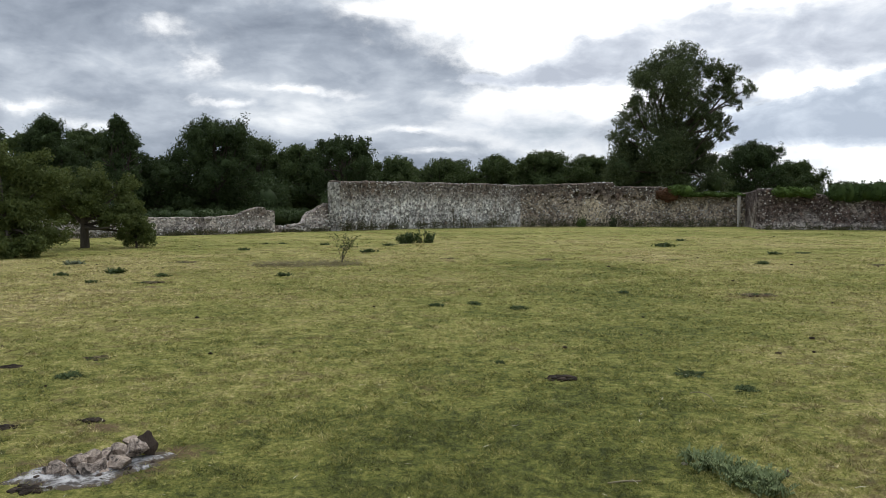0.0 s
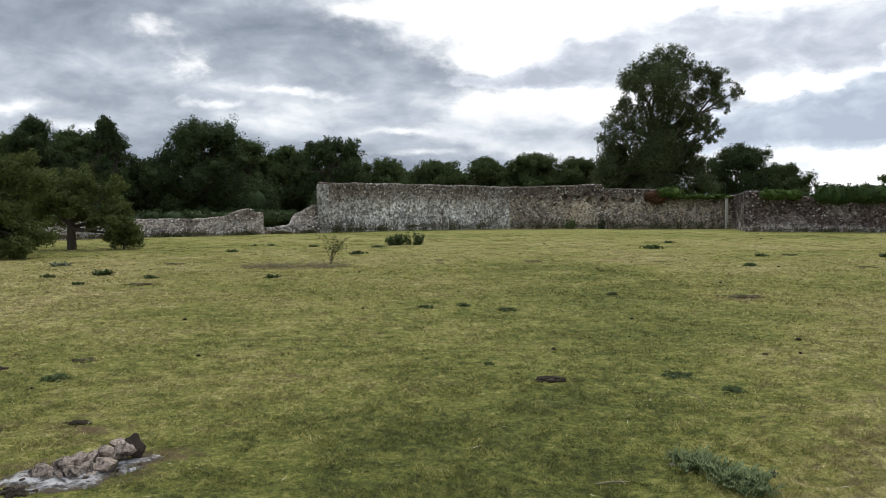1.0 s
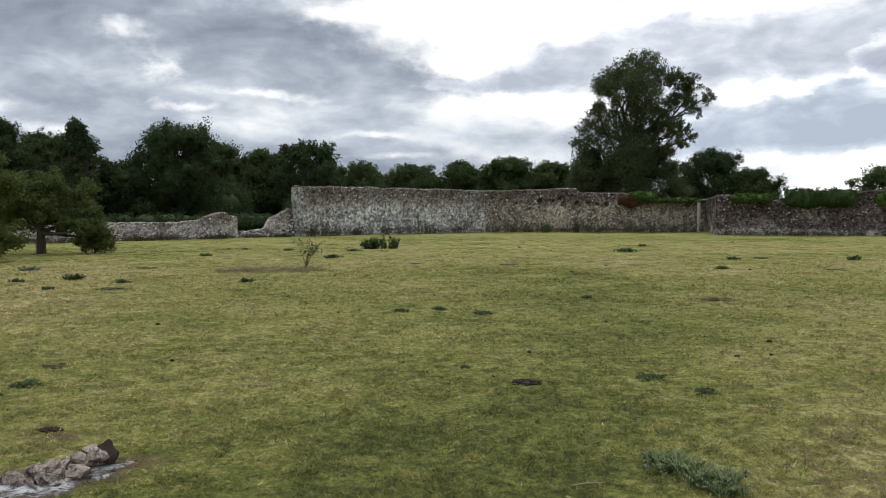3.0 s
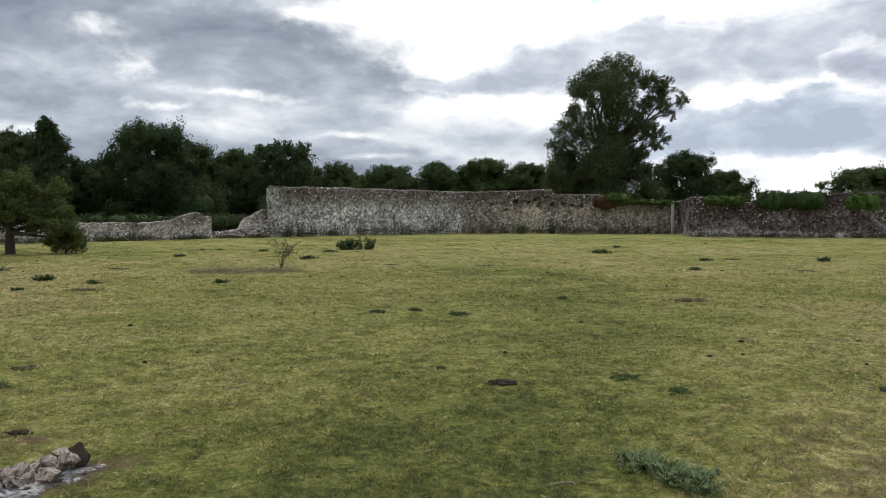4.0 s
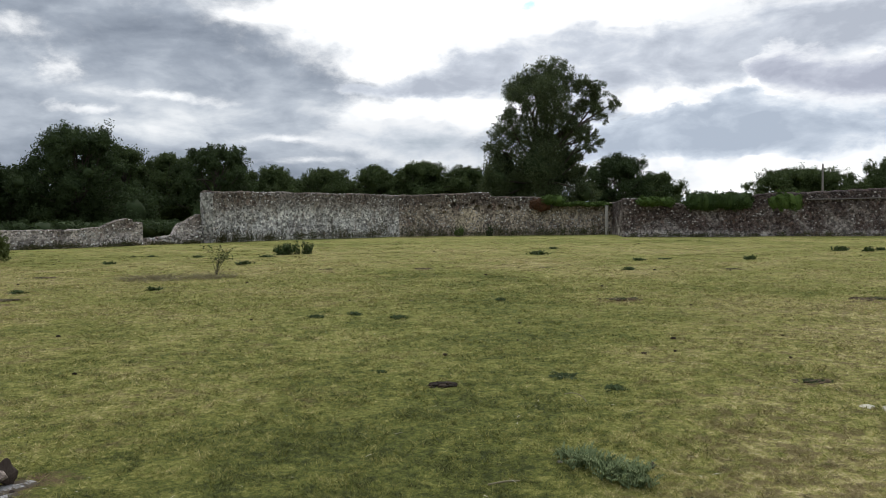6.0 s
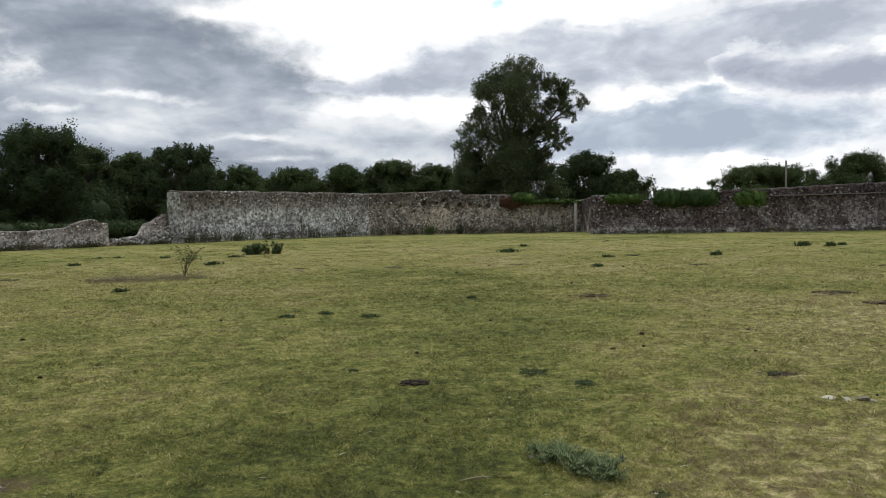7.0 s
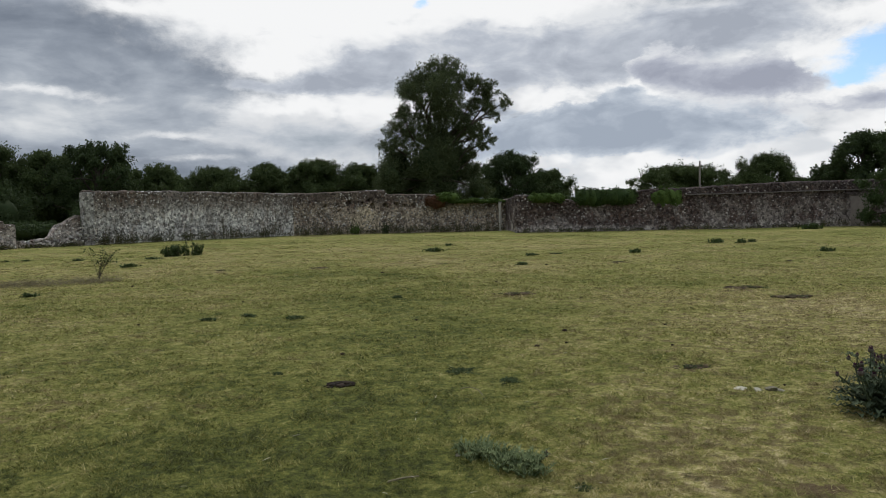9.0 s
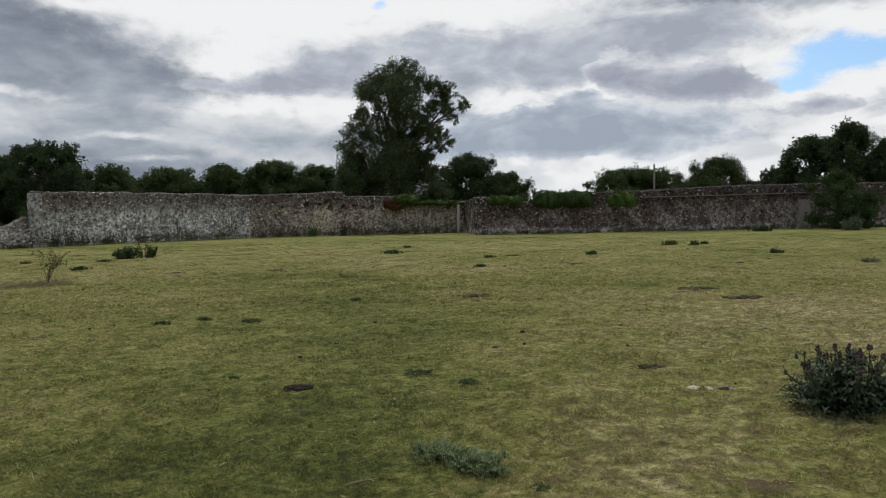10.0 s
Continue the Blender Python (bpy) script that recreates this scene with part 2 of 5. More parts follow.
    finish(n, col, 0.95, high, 0.9, 0.06, specular=0.1)
    return m


def stone_material(name, dark, light, scale=9.0, per_island=True, rough=0.85, rare=1.6):
    m, n = material(name)
    p = place(n)
    g = n.node("ShaderNodeNewGeometry").outputs["Random Per Island"] if per_island else n.node("ShaderNodeObjectInfo").outputs["Random"]
    k = n.math("MULTIPLY_ADD", n.noise(p, scale, 5.0, 0.65), 0.6, n.math("MULTIPLY_ADD", n.math("POWER", g, rare), 1.0, -0.2), clamp=True)
    finish(n, n.mix(k, rgb(*dark), rgb(*light)), rough, n.noise(p, scale * 4, 4.0, 0.7), 0.5, 0.01)
    return m


def bark_material(name, dark, light):
    m, n = material(name)
    p = n.node("ShaderNodeVectorMath", (place(n), (1.0, 1.0, 0.2)), operation="MULTIPLY").outputs[0]
    k = n.noise(p, 14.0, 5.0, 0.65)
    finish(n, n.mix(k, rgb(*dark), rgb(*light)), 0.95, k, 0.7, 0.03, specular=0.1)
    return m


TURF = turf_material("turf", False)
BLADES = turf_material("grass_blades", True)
WALL_PALE = flint_wall_material("lime_washed_rubble", (0.28, 0.228, 0.175), (0.76, 0.745, 0.70), 1.0, (0.10, 0.08, 0.066), 3.0, (0.5, 0.95), 3.2)
WALL_BROWN = flint_wall_material("brown_rubble", (0.25, 0.20, 0.16), (0.50, 0.42, 0.32), 0.8, (0.075, 0.06, 0.052), plaster=(10.6, 1.0, 1.1, 1.1))
WALL_DARK = flint_wall_material("dark_rubble", (0.12, 0.087, 0.077), (0.52, 0.47, 0.43), 0.9, (0.055, 0.042, 0.04), 2.6, (0.06, 0.2), 1.5)
FLINT = stone_material("flint", (0.04, 0.032, 0.027), (0.66, 0.62, 0.56), rare=2.0)
FLINT_DARK = stone_material("dark_flint", (0.03, 0.021, 0.019), (0.50, 0.45, 0.41), rare=3.6)
FLINT_PALE = stone_material("pale_flint", (0.12, 0.095, 0.08), (0.80, 0.76, 0.70), rare=1.3)
WALL_PINK = flint_wall_material("pinkish_rubble", (0.36, 0.30, 0.26), (0.66, 0.60, 0.55), 0.6, (0.12, 0.10, 0.085), 1.6)
WALL_PIER = flint_wall_material("pale_pier", (0.29, 0.27, 0.245), (0.58, 0.57, 0.54), 0.6, (0.2, 0.185, 0.165), 4.5)
BARK = bark_material("bark", (0.03, 0.026, 0.02), (0.11, 0.09, 0.07))
LEAF_FAR = foliage("woodland_leaves", (0.034, 0.051, 0.018), (0.098, 0.13, 0.045), 0.32)
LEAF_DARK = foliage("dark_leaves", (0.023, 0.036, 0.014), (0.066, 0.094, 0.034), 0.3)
LEAF_HAW = foliage("hawthorn_leaves", (0.04, 0.062, 0.016), (0.14, 0.16, 0.05), 0.25)
LEAF_IVY = foliage("ivy_leaves", (0.035, 0.06, 0.014), (0.105, 0.16, 0.036), 0.15)
LEAF_IVY_DARK = foliage("dark_ivy_leaves", (0.022, 0.042, 0.012), (0.065, 0.10, 0.028), 0.15)

# ---------------------------------------------------------------- geometry helpers


def hashed(ix, iy, seed):
    h = (ix.astype(np.int64) * 374761393 + iy.astype(np.int64) * 668265263 + seed * 974634777) & 0x7FFFFFFF
    h = ((h ^ (h >> 13)) * 1274126177) & 0x7FFFFFFF
    return ((h ^ (h >> 16)) & 0xFFFF) / 65535.0


def field(x, y, size, seed, octaves=3):
    """Smooth noise from -1 to 1 over the plan, for arrays."""
    total, weight, norm = 0.0, 1.0, 0.0
    for o in range(octaves):
        u, v = np.asarray(x, float) / size, np.asarray(y, float) / size
        iu, iv = np.floor(u), np.floor(v)
        fu, fv = u - iu, v - iv
        fu, fv = fu * fu * (3 - 2 * fu), fv * fv * (3 - 2 * fv)
        a, b = hashed(iu, iv, seed + o), hashed(iu + 1, iv, seed + o)
        c, d = hashed(iu, iv + 1, seed + o), hashed(iu + 1, iv + 1, seed + o)
        total = total + weight * ((a * (1 - fu) + b * fu) * (1 - fv) + (c * (1 - fu) + d * fu) * fv)
        norm += weight
        weight *= 0.5
        size *= 0.5
    return 2 * total / norm - 1


def heights(x, y):
    """The lie of the meadow."""
    r = np.hypot(x, y)
    calm = np.clip(r / 6, 0.3, 1) * np.clip(1.5 - r / 120, 0.0, 1)
    return calm * (0.05 * field(x, y, 5.0, 3, 2) + 0.022 * np.clip(11 / (r + 0.1), 0.2, 1) * field(x, y, 0.9, 5, 2)) - 0.02


def ground_z(x, y):
    return float(heights(np.array([x]), np.array([y]))[0])


def seated(x, y):
    """A place given for level ground, slid along the line of sight to where the meadow lies."""
    k = (EYE - ground_z(x, y)) / EYE
    return x * k, y * k


def bell(x, y, cx, cy, rx, ry):
    return np.exp(-((x - cx) / rx) ** 2 - ((y - cy) / ry) ** 2)


def dryness(x, y):
    r = np.hypot(x, y)
    d = 0.49 + 0.18 * field(x, y, 3.2, 11, 3) + 0.14 * field(x, y, 0.9, 17, 3)
    d = d - 0.20 * bell(x, y, 3.4, 14, 1.8, 8) - 0.06 * bell(x, y, 1.0, 6.0, 1.6, 2.5)
    d = d + 0.22 * bell(x, y, 7.5, 7.5, 3.5, 4) + 0.15 * bell(x, y, -9, 17, 5, 6) + 0.14 * bell(x, y, -1.3, 6.6, 1.2, 1.0) + 0.26 * bell(x, y, 3.2, 4.0, 1.3, 1.4) + 0.04 * bell(x, y, 4, 30, 14, 5)
    d = d + 0.08 * bell(x, y, 15, 25, 12, 12) - 0.08 * bell(x, y, -0.3, 4.2, 2.2, 1.3) + 0.12 * bell(x, y, 2.6, 4.4, 1.0, 0.9) + 0.04 * bell(x, y, -2.6, 5.0, 1.2, 0.9)
    # lower, and so darker, within 8 m of the eye
    d = d - 0.05 * np.clip((r - 18) / 12, 0, 1) - 0.15 * np.clip((8 - r) / 3.5, 0, 1) - 0.12 * bell(x, y, -4.2, 6.0, 2.2, 2.4)
    return np.clip(d, 0, 1)


def mesh_of(name, verts, faces, mat, smooth=False):
    me = bpy.data.meshes.new(name)
    verts = np.asarray(verts, np.float32)
    if isinstance(faces, np.ndarray):
        k = faces.shape[1]
        me.vertices.add(len(verts))
        me.vertices.foreach_set("co", verts.ravel())
        me.loops.add(faces.size)
        me.loops.foreach_set("vertex_index", faces.astype(np.int32).ravel())
        me.polygons.add(len(faces))
        me.polygons.foreach_set("loop_start", np.arange(0, faces.size, k, dtype=np.int32))
        me.update(calc_edges=True)
    else:
        me.from_pydata([tuple(map(float, v)) for v in verts], [], faces)
    me.materials.append(mat)
    if smooth:
        me.polygons.foreach_set("use_smooth", np.ones(len(me.polygons), bool))
    me.update()
    return me


def put(name, me, parent=None, label="", kind=""):
    ob = new(name, me)
    if parent is not None:
        ob.parent = parent
    return tagged(ob, label=label, kind=kind)


def thing(name, label, category, at=(0, 0, 0), group="", kind=""):
    """An Empty at the base of a thing, which its parts hang under."""
    ob = new(name)
    ob.location = at
    ob.empty_display_size = 0.1
    return tagged(ob, label, category, group, kind)


def tube(points, radii, sides=7):
    """A tapered, bent tube: verts and quads as arrays."""
    pts = np.asarray(points, float)
    verts, faces = [], []
    along = np.gradient(pts, axis=0)
    for p, d, r in zip(pts, along, radii):
        d = d / (np.linalg.norm(d) + 1e-9)
        a = np.cross(d, (0.3, 1, 0.1) if abs(d[2]) > 0.7 else (0, 0, 1))
        a /= np.linalg.norm(a) + 1e-9
        b = np.cross(d, a)
        for k in range(sides):
            t = 2 * math.pi * k / sides
            verts.append(p + r * (math.cos(t) * a + math.sin(t) * b))
    for i in range(len(pts) - 1):
        for k in range(sides):
            j = (k + 1) % sides
            faces.append((i * sides + k, i * sides + j, (i + 1) * sides + j, (i + 1) * sides + k))
    return np.array(verts), np.array(faces)


def joined(pieces):
    verts, faces, n = [], [], 0
    for v, f in pieces:
        verts.append(v)
        faces.append(f + n)
        n += len(v)
    return np.concatenate(verts), np.concatenate(faces)


def leaves(centres, size, g, slim=0.5, droop=0.0):
    """Pointed leaf blades, each a quad, turned at random round the given centres."""
    n = len(centres)
    d = g.normal(size=(n, 3))
    d[:, 2] -= droop
    d /= np.linalg.norm(d, axis=1)[:, None]
    s = np.cross(d, g.normal(size=(n, 3)))
    s /= np.linalg.norm(s, axis=1)[:, None] + 1e-9
    length = (size * g.uniform(0.6, 1.4, n))[:, None]
    c = np.asarray(centres)
    v = np.stack([c - d * length * 0.5, c + s * length * slim * 0.5, c + d * length * 0.5, c - s * length * slim * 0.5], 1)
    return v.reshape(-1, 3), np.arange(4 * n).reshape(n, 4)


def spikes(centres, size, g, slim=0.5):
    """The same blades as single triangles, for crowns of very many leaves."""
    v, _ = leaves(centres, size, g, slim)
    v = v.reshape(-1, 4, 3)
    v = np.stack([v[:, 0] * 0.5 + v[:, 1] - v[:, 0] * 0.5, v[:, 3], v[:, 2] * 0.6 + v[:, 0] * 0.4 + (v[:, 2] - v[:, 0]) * 0.55], 1)
    return v.reshape(-1, 3), np.arange(len(v) * 3).reshape(-1, 3)


def halved(piece):
    """Quads split into triangles."""
    v, f = piece
    return v, np.concatenate([f[:, (0, 1, 2)], f[:, (0, 2, 3)]])


def clump_points(c, r, n, g, twigs=14, shell=0.45, spray=0.17):
    """Points bunched on twigs inside an ellipsoid."""
    d = g.normal(size=(twigs, 3))
    d /= np.linalg.norm(d, axis=1)[:, None]
    t = c + d * (g.uniform(shell, 1.0, (twigs, 1)) ** 0.7) * r * g.uniform(0.8, 1.12, (twigs, 1))
    pick = g.integers(0, twigs, n)
    spread = np.asarray(r) * spray
    return t[pick] + np.clip(g.normal(size=(n, 3)), -1.6, 1.6) * spread * 0.85


def lump(c, r, g, rough=0.18, rings=6, sides=9):
    """An uneven rounded body of quads."""
    verts, faces = [], []
    for i in range(rings + 1):
        a = math.pi * i / rings
        for k in range(sides):
            b = 2 * math.pi * k / sides
            s = 1 + g.uniform(-rough, rough)
            verts.append((c[0] + r[0] * s * math.sin(a) * math.cos(b), c[1] + r[1] * s * math.sin(a) * math.sin(b), c[2] + r[2] * s * math.cos(a)))
    for i in range(rings):
        for k in range(sides):
            j = (k + 1) % sides
            faces.append((i * sides + k, i * sides + j, (i + 1) * sides + j, (i + 1) * sides + k))
    return np.array(verts), np.array(faces)


# ---------------------------------------------------------------- ground
def build_ground():
    rings = np.concatenate([np.linspace(0, 3, 8)[:-1], 3 * np.exp(np.linspace(0, math.log(60 / 3), 190)), [70, 85, 110, 150, 220, 400, 800, 1600, 3200]])
    fine = np.linspace(-36, 56, 560)
    coarse = np.linspace(56, 324, 60)[1:-1]
    ang = np.radians(np.concatenate([fine, coarse]))
    r, a = np.meshgrid(rings, ang, indexing="ij")
    x, y = r * np.sin(a), r * np.cos(a)
    z = heights(x, y)
    n, m = len(rings), len(ang)
    i, k = np.meshgrid(np.arange(n - 1), np.arange(m), indexing="ij")
    j = (k + 1) % m
    faces = np.stack([i * m + k, (i + 1) * m + k, (i + 1) * m + j, i * m + j], -1).reshape(-1, 4)
    me = mesh_of("ground", np.stack([x, y, z], -1).reshape(-1, 3), faces, TURF, True)
    ob = tagged(put("ground", me), "grazed meadow of short green and straw-coloured grass", "ground", kind="structure")
    dry = me.attributes.new("dry", "FLOAT", "POINT")
    dry.data.foreach_set("value", dryness(x, y).ravel().astype(np.float32))
    bare = np.zeros_like(x)
    for bx, by, rx, ry in BARE:
        bare = np.maximum(bare, bell(x, y, bx, by, rx, ry))
    me.attributes.new("bare", "FLOAT", "POINT").data.foreach_set("value", bare.ravel().astype(np.float32))
    return ob


def build_grass(count=760000):
    """Blades in small tufts, thick near the path and thinning out with distance."""
    g = np.random.default_rng(21)
    r = 3.0 * np.exp(g.uniform(0, math.log(36 / 3.0), count))
    a = np.radians(g.uniform(-38, 58, count) + g.normal(0, 4, count))
    near = count // 7
    r[:near] = 4.2 * np.sqrt(g.uniform(0.002, 1, near))
    a[:near] = g.uniform(-math.pi, math.pi, near)
    x, y = r * np.sin(a), r * np.cos(a)
    keep = g.uniform(0, 1, count) < np.clip((40 - r) / 28, 0, 1)
    for bx, by, rx, ry in BARE:
        keep &= g.uniform(0, 1, count) > 0.75 * bell(x, y, bx, by, rx, ry)
    x, y, r = x[keep], y[keep], r[keep]
    tuft_field = field(x, y, 0.16, 33, 3)
    keep = g.uniform(0, 1, len(x)) < 0.62 + 0.7 * tuft_field
    x, y, r, tuft_field = x[keep], y[keep], r[keep], tuft_field[keep]
    n = len(x)
    z = heights(x, y)
    tall = g.uniform(0.006, 0.024, n) * (1 + 1.0 * np.clip(tuft_field + 0.1, -0.4, 1))
    wide = 0.0028 * np.clip(r / 4, 1, 5) * g.uniform(0.7, 1.4, n)
    t = g.uniform(0, 2 * math.pi, n)
    lean = g.normal(0, 1.5, (n, 2)) * tall[:, None]
    side = np.stack([np.cos(t), np.sin(t)], 1) * wide[:, None]
    base = np.stack([x, y], 1)
    v = np.zeros((n, 3, 3))
    v[:, 0, :2], v[:, 1, :2], v[:, 2, :2] = base - side, base + side, base + lean
    v[:, 0, 2] = v[:, 1, 2] = z - 0.004
    v[:, 2, 2] = z + tall
    me = mesh_of("grass", v.reshape(-1, 3), np.arange(3 * n).reshape(n, 3), BLADES)
    dry = np.repeat(dryness(x, y) + 0.04, 3).astype(np.float32)
    me.attributes.new("dry", "FLOAT", "POINT").data.foreach_set("value", dry)
    tagged(put("grass", me), "short grazed grass blades, green and straw-coloured", "grass", kind="stuff")


def build_tussocks(count=6000):
    """Coarser tufts of grass over the far meadow."""
    g = np.random.default_rng(22)
    r = 13 * np.exp(g.uniform(0, math.log(47 / 13), count))
    a = np.radians(g.uniform(-33, 54, count))
    k = 16
    cx, cy, r = np.repeat(r * np.sin(a), k), np.repeat(r * np.cos(a), k), np.repeat(r, k)
    n = len(cx)
    size = np.repeat(g.uniform(0.3, 1.0, count) ** 3, k)
    x, y = cx + g.normal(0, 0.13, n) * (0.4 + size), cy + g.normal(0, 0.10, n) * (0.4 + size)
    z = heights(x, y)
    tall = g.uniform(0.015, 0.05, n) * (0.5 + size)
    wide = 0.006 * np.clip(r / 15, 1, 2.5) * g.uniform(0.7, 1.4, n)
    side = np.stack([wide, np.zeros(n)], 1)
    base = np.stack([x, y], 1)
    v = np.zeros((n, 3, 3))
    v[:, 0, :2], v[:, 1, :2], v[:, 2, :2] = base - side, base + side, base + g.normal(0, 0.8, (n, 2)) * tall[:, None]
    v[:, 0, 2] = v[:, 1, 2] = z - 0.004
    v[:, 2, 2] = z + tall
    me = mesh_of("grass_tussocks", v.reshape(-1, 3), np.arange(3 * n).reshape(n, 3), BLADES)
    dry = np.repeat(dryness(x, y) + np.repeat(g.uniform(-0.15, 0.4, count), k), 3).astype(np.float32)
    me.attributes.new("dry", "FLOAT", "POINT").data.foreach_set("value", dry)
    tagged(put("grass_tussocks", me), "coarse darker grass tussocks over the meadow", "grass", kind="stuff")


BARE = [(-2.12, 4.55, 0.66, 0.36), (-1.72, 4.85, 0.28, 0.2), (-3.56, 7.67, 0.13, 0.1), (-5.83, 15.22, 0.3, 0.3), (0.17, 21.81, 0.3, 0.4), (2.79, 21.39, 0.45, 0.4), (4.28, 6.11, 0.16, 0.1),
        (9.32, 11.69, 0.35, 0.3), (9.08, 10.15, 0.3, 0.22), (5.2, 12.58, 0.55, 0.3), (3.17, 3.3, 0.25, 0.2), (-2.45, 5.42, 0.25, 0.16), (6.5, 51.6, 2.2, 0.8), (9.5, 51.8, 2.0, 0.7)]
build_ground()
build_grass()
build_tussocks()


# ---------------------------------------------------------------- walls
def along_path(path, step):
    """Even stations on a plan line of (x, y, top): arrays of place, top and run."""
    p = np.asarray(path, float)
    run = np.concatenate([[0], np.cumsum(np.hypot(np.diff(p[:, 0]), np.diff(p[:, 1])))])
    s = np.linspace(0, run[-1], max(2, int(run[-1] / step)))
    return s, np.interp(s, run, p[:, 0]), np.interp(s, run, p[:, 1]), np.interp(s, run, p[:, 2])


def rough_wall(name, label, path, thick, mat, flints, stone_mat, holes=(), ragged=0.05, seed=1, low=0.0):
    """A rubble wall along a plan line, with an uneven face, a rounded worn top, recessed holes and proud flints."""
    g = np.random.default_rng(seed)
    s, x, y, top = along_path(path, 0.1)
    top = top + ragged * (field(s, s * 0, 1.3, seed, 3) + 0.7 * field(s, s * 0, 0.25, seed + 9, 2))
    dx, dy = np.gradient(x), np.gradient(y)
    ln = np.hypot(dx, dy)
    nx, ny = dy / ln, -dx / ln            # the face that looks back to the meadow
    rows = 26
    u = np.linspace(0, 1, rows)
    section = [(0.0, k) for k in u] + [(0.12, 1.02), (0.5, 1.035), (0.88, 1.02)] + [(1.0, k) for k in (1.0, 0.6, 0.0)]
    v = np.zeros((len(section), len(s), 3))
    for i, (back, h) in enumerate(section):
        z = -0.25 + (top + 0.25) * h
        push = 0.035 * field(s, z, 0.45, seed + 3, 3) + 0.02 * field(s, z, 0.14, seed + 5, 2)
        depth = -back * thick + (push if back < 0.05 else 0)
        if back < 0.05:
            for hs, hz, hr in holes:
                depth = depth - 0.24 * ((np.abs(s - hs) < hr) & (np.abs(z - hz) < hr * 0.9))
        v[i] = np.stack([x + nx * depth, y + ny * depth, z], 1)
    m, n = len(section), len(s)
    i, k = np.meshgrid(np.arange(m - 1), np.arange(n - 1), indexing="ij")
    faces = np.stack([i * n + k, i * n + k + 1, (i + 1) * n + k + 1, (i + 1) * n + k], -1).reshape(-1, 4)
    caps = [[i * n for i in range(m)][::-1], [i * n + n - 1 for i in range(m)]]
    me = mesh_of(name, v.reshape(-1, 3), [tuple(map(int, f)) for f in faces] + [tuple(c) for c in caps], mat)
    wall = tagged(put(name, me), label, "wall", kind="structure")
    # flints standing a little out of the mortar
    count = int(flints * s[-1] * top.mean())
    body, quads = lump((0, 0, 0), (1, 1, 1), g, 0.22, 3, 5)
    q = g.uniform(0, s[-1], count)
    h = g.uniform(0.02, 1.0, count)
    zt = np.interp(q, s, top)
    z = h * zt
    keep = np.ones(count, bool)
    for hs, hz, hr in holes:
        keep &= ~((np.abs(q - hs) < hr + 0.06) & (np.abs(z - hz) < hr + 0.06))
    keep &= g.uniform(0, 1, count) < 0.5 + 0.6 * field(q, z, 0.9, seed + 21, 2)
    q, z = q[keep], z[keep]
    push = 0.035 * field(q, z, 0.45, seed + 3, 3) + 0.02 * field(q, z, 0.14, seed + 5, 2) - 0.012
    fx, fy = np.interp(q, s, nx), np.interp(q, s, ny)
    c = np.stack([np.interp(q, s, x) + fx * push, np.interp(q, s, y) + fy * push, z], 1)
    size = 0.018 + 0.075 * g.uniform(0, 1, len(q)) ** 2.2
    t = np.stack([-fy, fx, np.zeros(len(q))], 1)
    o = np.stack([fx, fy, np.zeros(len(q))], 1)
    flat = g.uniform(0.5, 0.9, len(q))
    V = (c[:, None] + body[None, :, 0:1] * (t * size[:, None])[:, None] + body[None, :, 1:2] * (o * size[:, None] * 0.6)[:, None]
         + body[None, :, 2:3] * (np.array([0, 0, 1.0]) * (size * flat)[:, None])[:, None])
    F = quads[None] + (np.arange(len(q)) * len(body))[:, None, None]
    tagged(put("flint_stones", mesh_of("flint_stones", V.reshape(-1, 3), F.reshape(-1, 4), stone_mat, True), wall), "small knapped flints set in mortar", kind="stuff")
    return wall


rough_wall("wall_1", "tall rubble wall with worn pale limewash and dark lichen", [(-6.9, 47.4, 3.0), (-1.6, 50.6, 2.97), (5.6, 54.3, 2.86)], 0.55, WALL_PALE, 170, FLINT, seed=2)
rough_wall("wall_2", "brown rubble wall with square putlog holes and stepped top", [(5.5, 54.2, 2.86), (9.0, 53.9, 2.92), (12.0, 53.7, 2.98), (12.15, 53.7, 2.70), (16.0, 53.3, 2.62)], 0.5, WALL_BROWN, 170, FLINT,
           holes=[(3.9, 2.25, 0.11), (4.8, 2.2, 0.1), (5.3, 2.35, 0.12), (5.6, 1.95, 0.16), (6.5, 1.95, 0.13), (7.3, 1.95, 0.18), (7.9, 1.95, 0.12), (8.5, 1.95, 0.15), (9.6, 1.9, 0.1), (2.2, 2.0, 0.09), (3.2, 1.6, 0.08)], seed=3)
rough_wall("wall_3", "lower rubble wall under a mat of ivy", [(15.9, 53.3, 2.2), (20.9, 51.8, 2.15)], 0.5, WALL_BROWN, 170, FLINT, seed=4)
rough_wall("wall_4", "long dark flint and brick wall with crumbling pale footing", [(18.75, 45.7, 2.35), (20.3, 45.2, 2.3), (22.5, 44.4, 1.95), (25.5, 43.4, 2.35), (27.0, 42.9, 2.55), (33.9, 40.7, 2.75), (39.2, 39.2, 2.85), (52.0, 35.8, 2.85)], 0.5, WALL_DARK, 130, FLINT_DARK, seed=5)
rough_wall("wall_5", "low ruined flint wall with a raised rounded end", [(-20.5, 37.5, 0.9), (-15.5, 40.6, 0.93), (-12.6, 42.6, 0.95), (-11.6, 43.3, 1.05), (-11.05, 43.75, 1.32), (-10.6, 44.12, 1.42), (-10.3, 44.36, 1.38), (-10.27, 44.4, 1.24), (-9.85, 44.72, 1.22)], 0.5, WALL_PINK, 170, FLINT_PALE, seed=6)
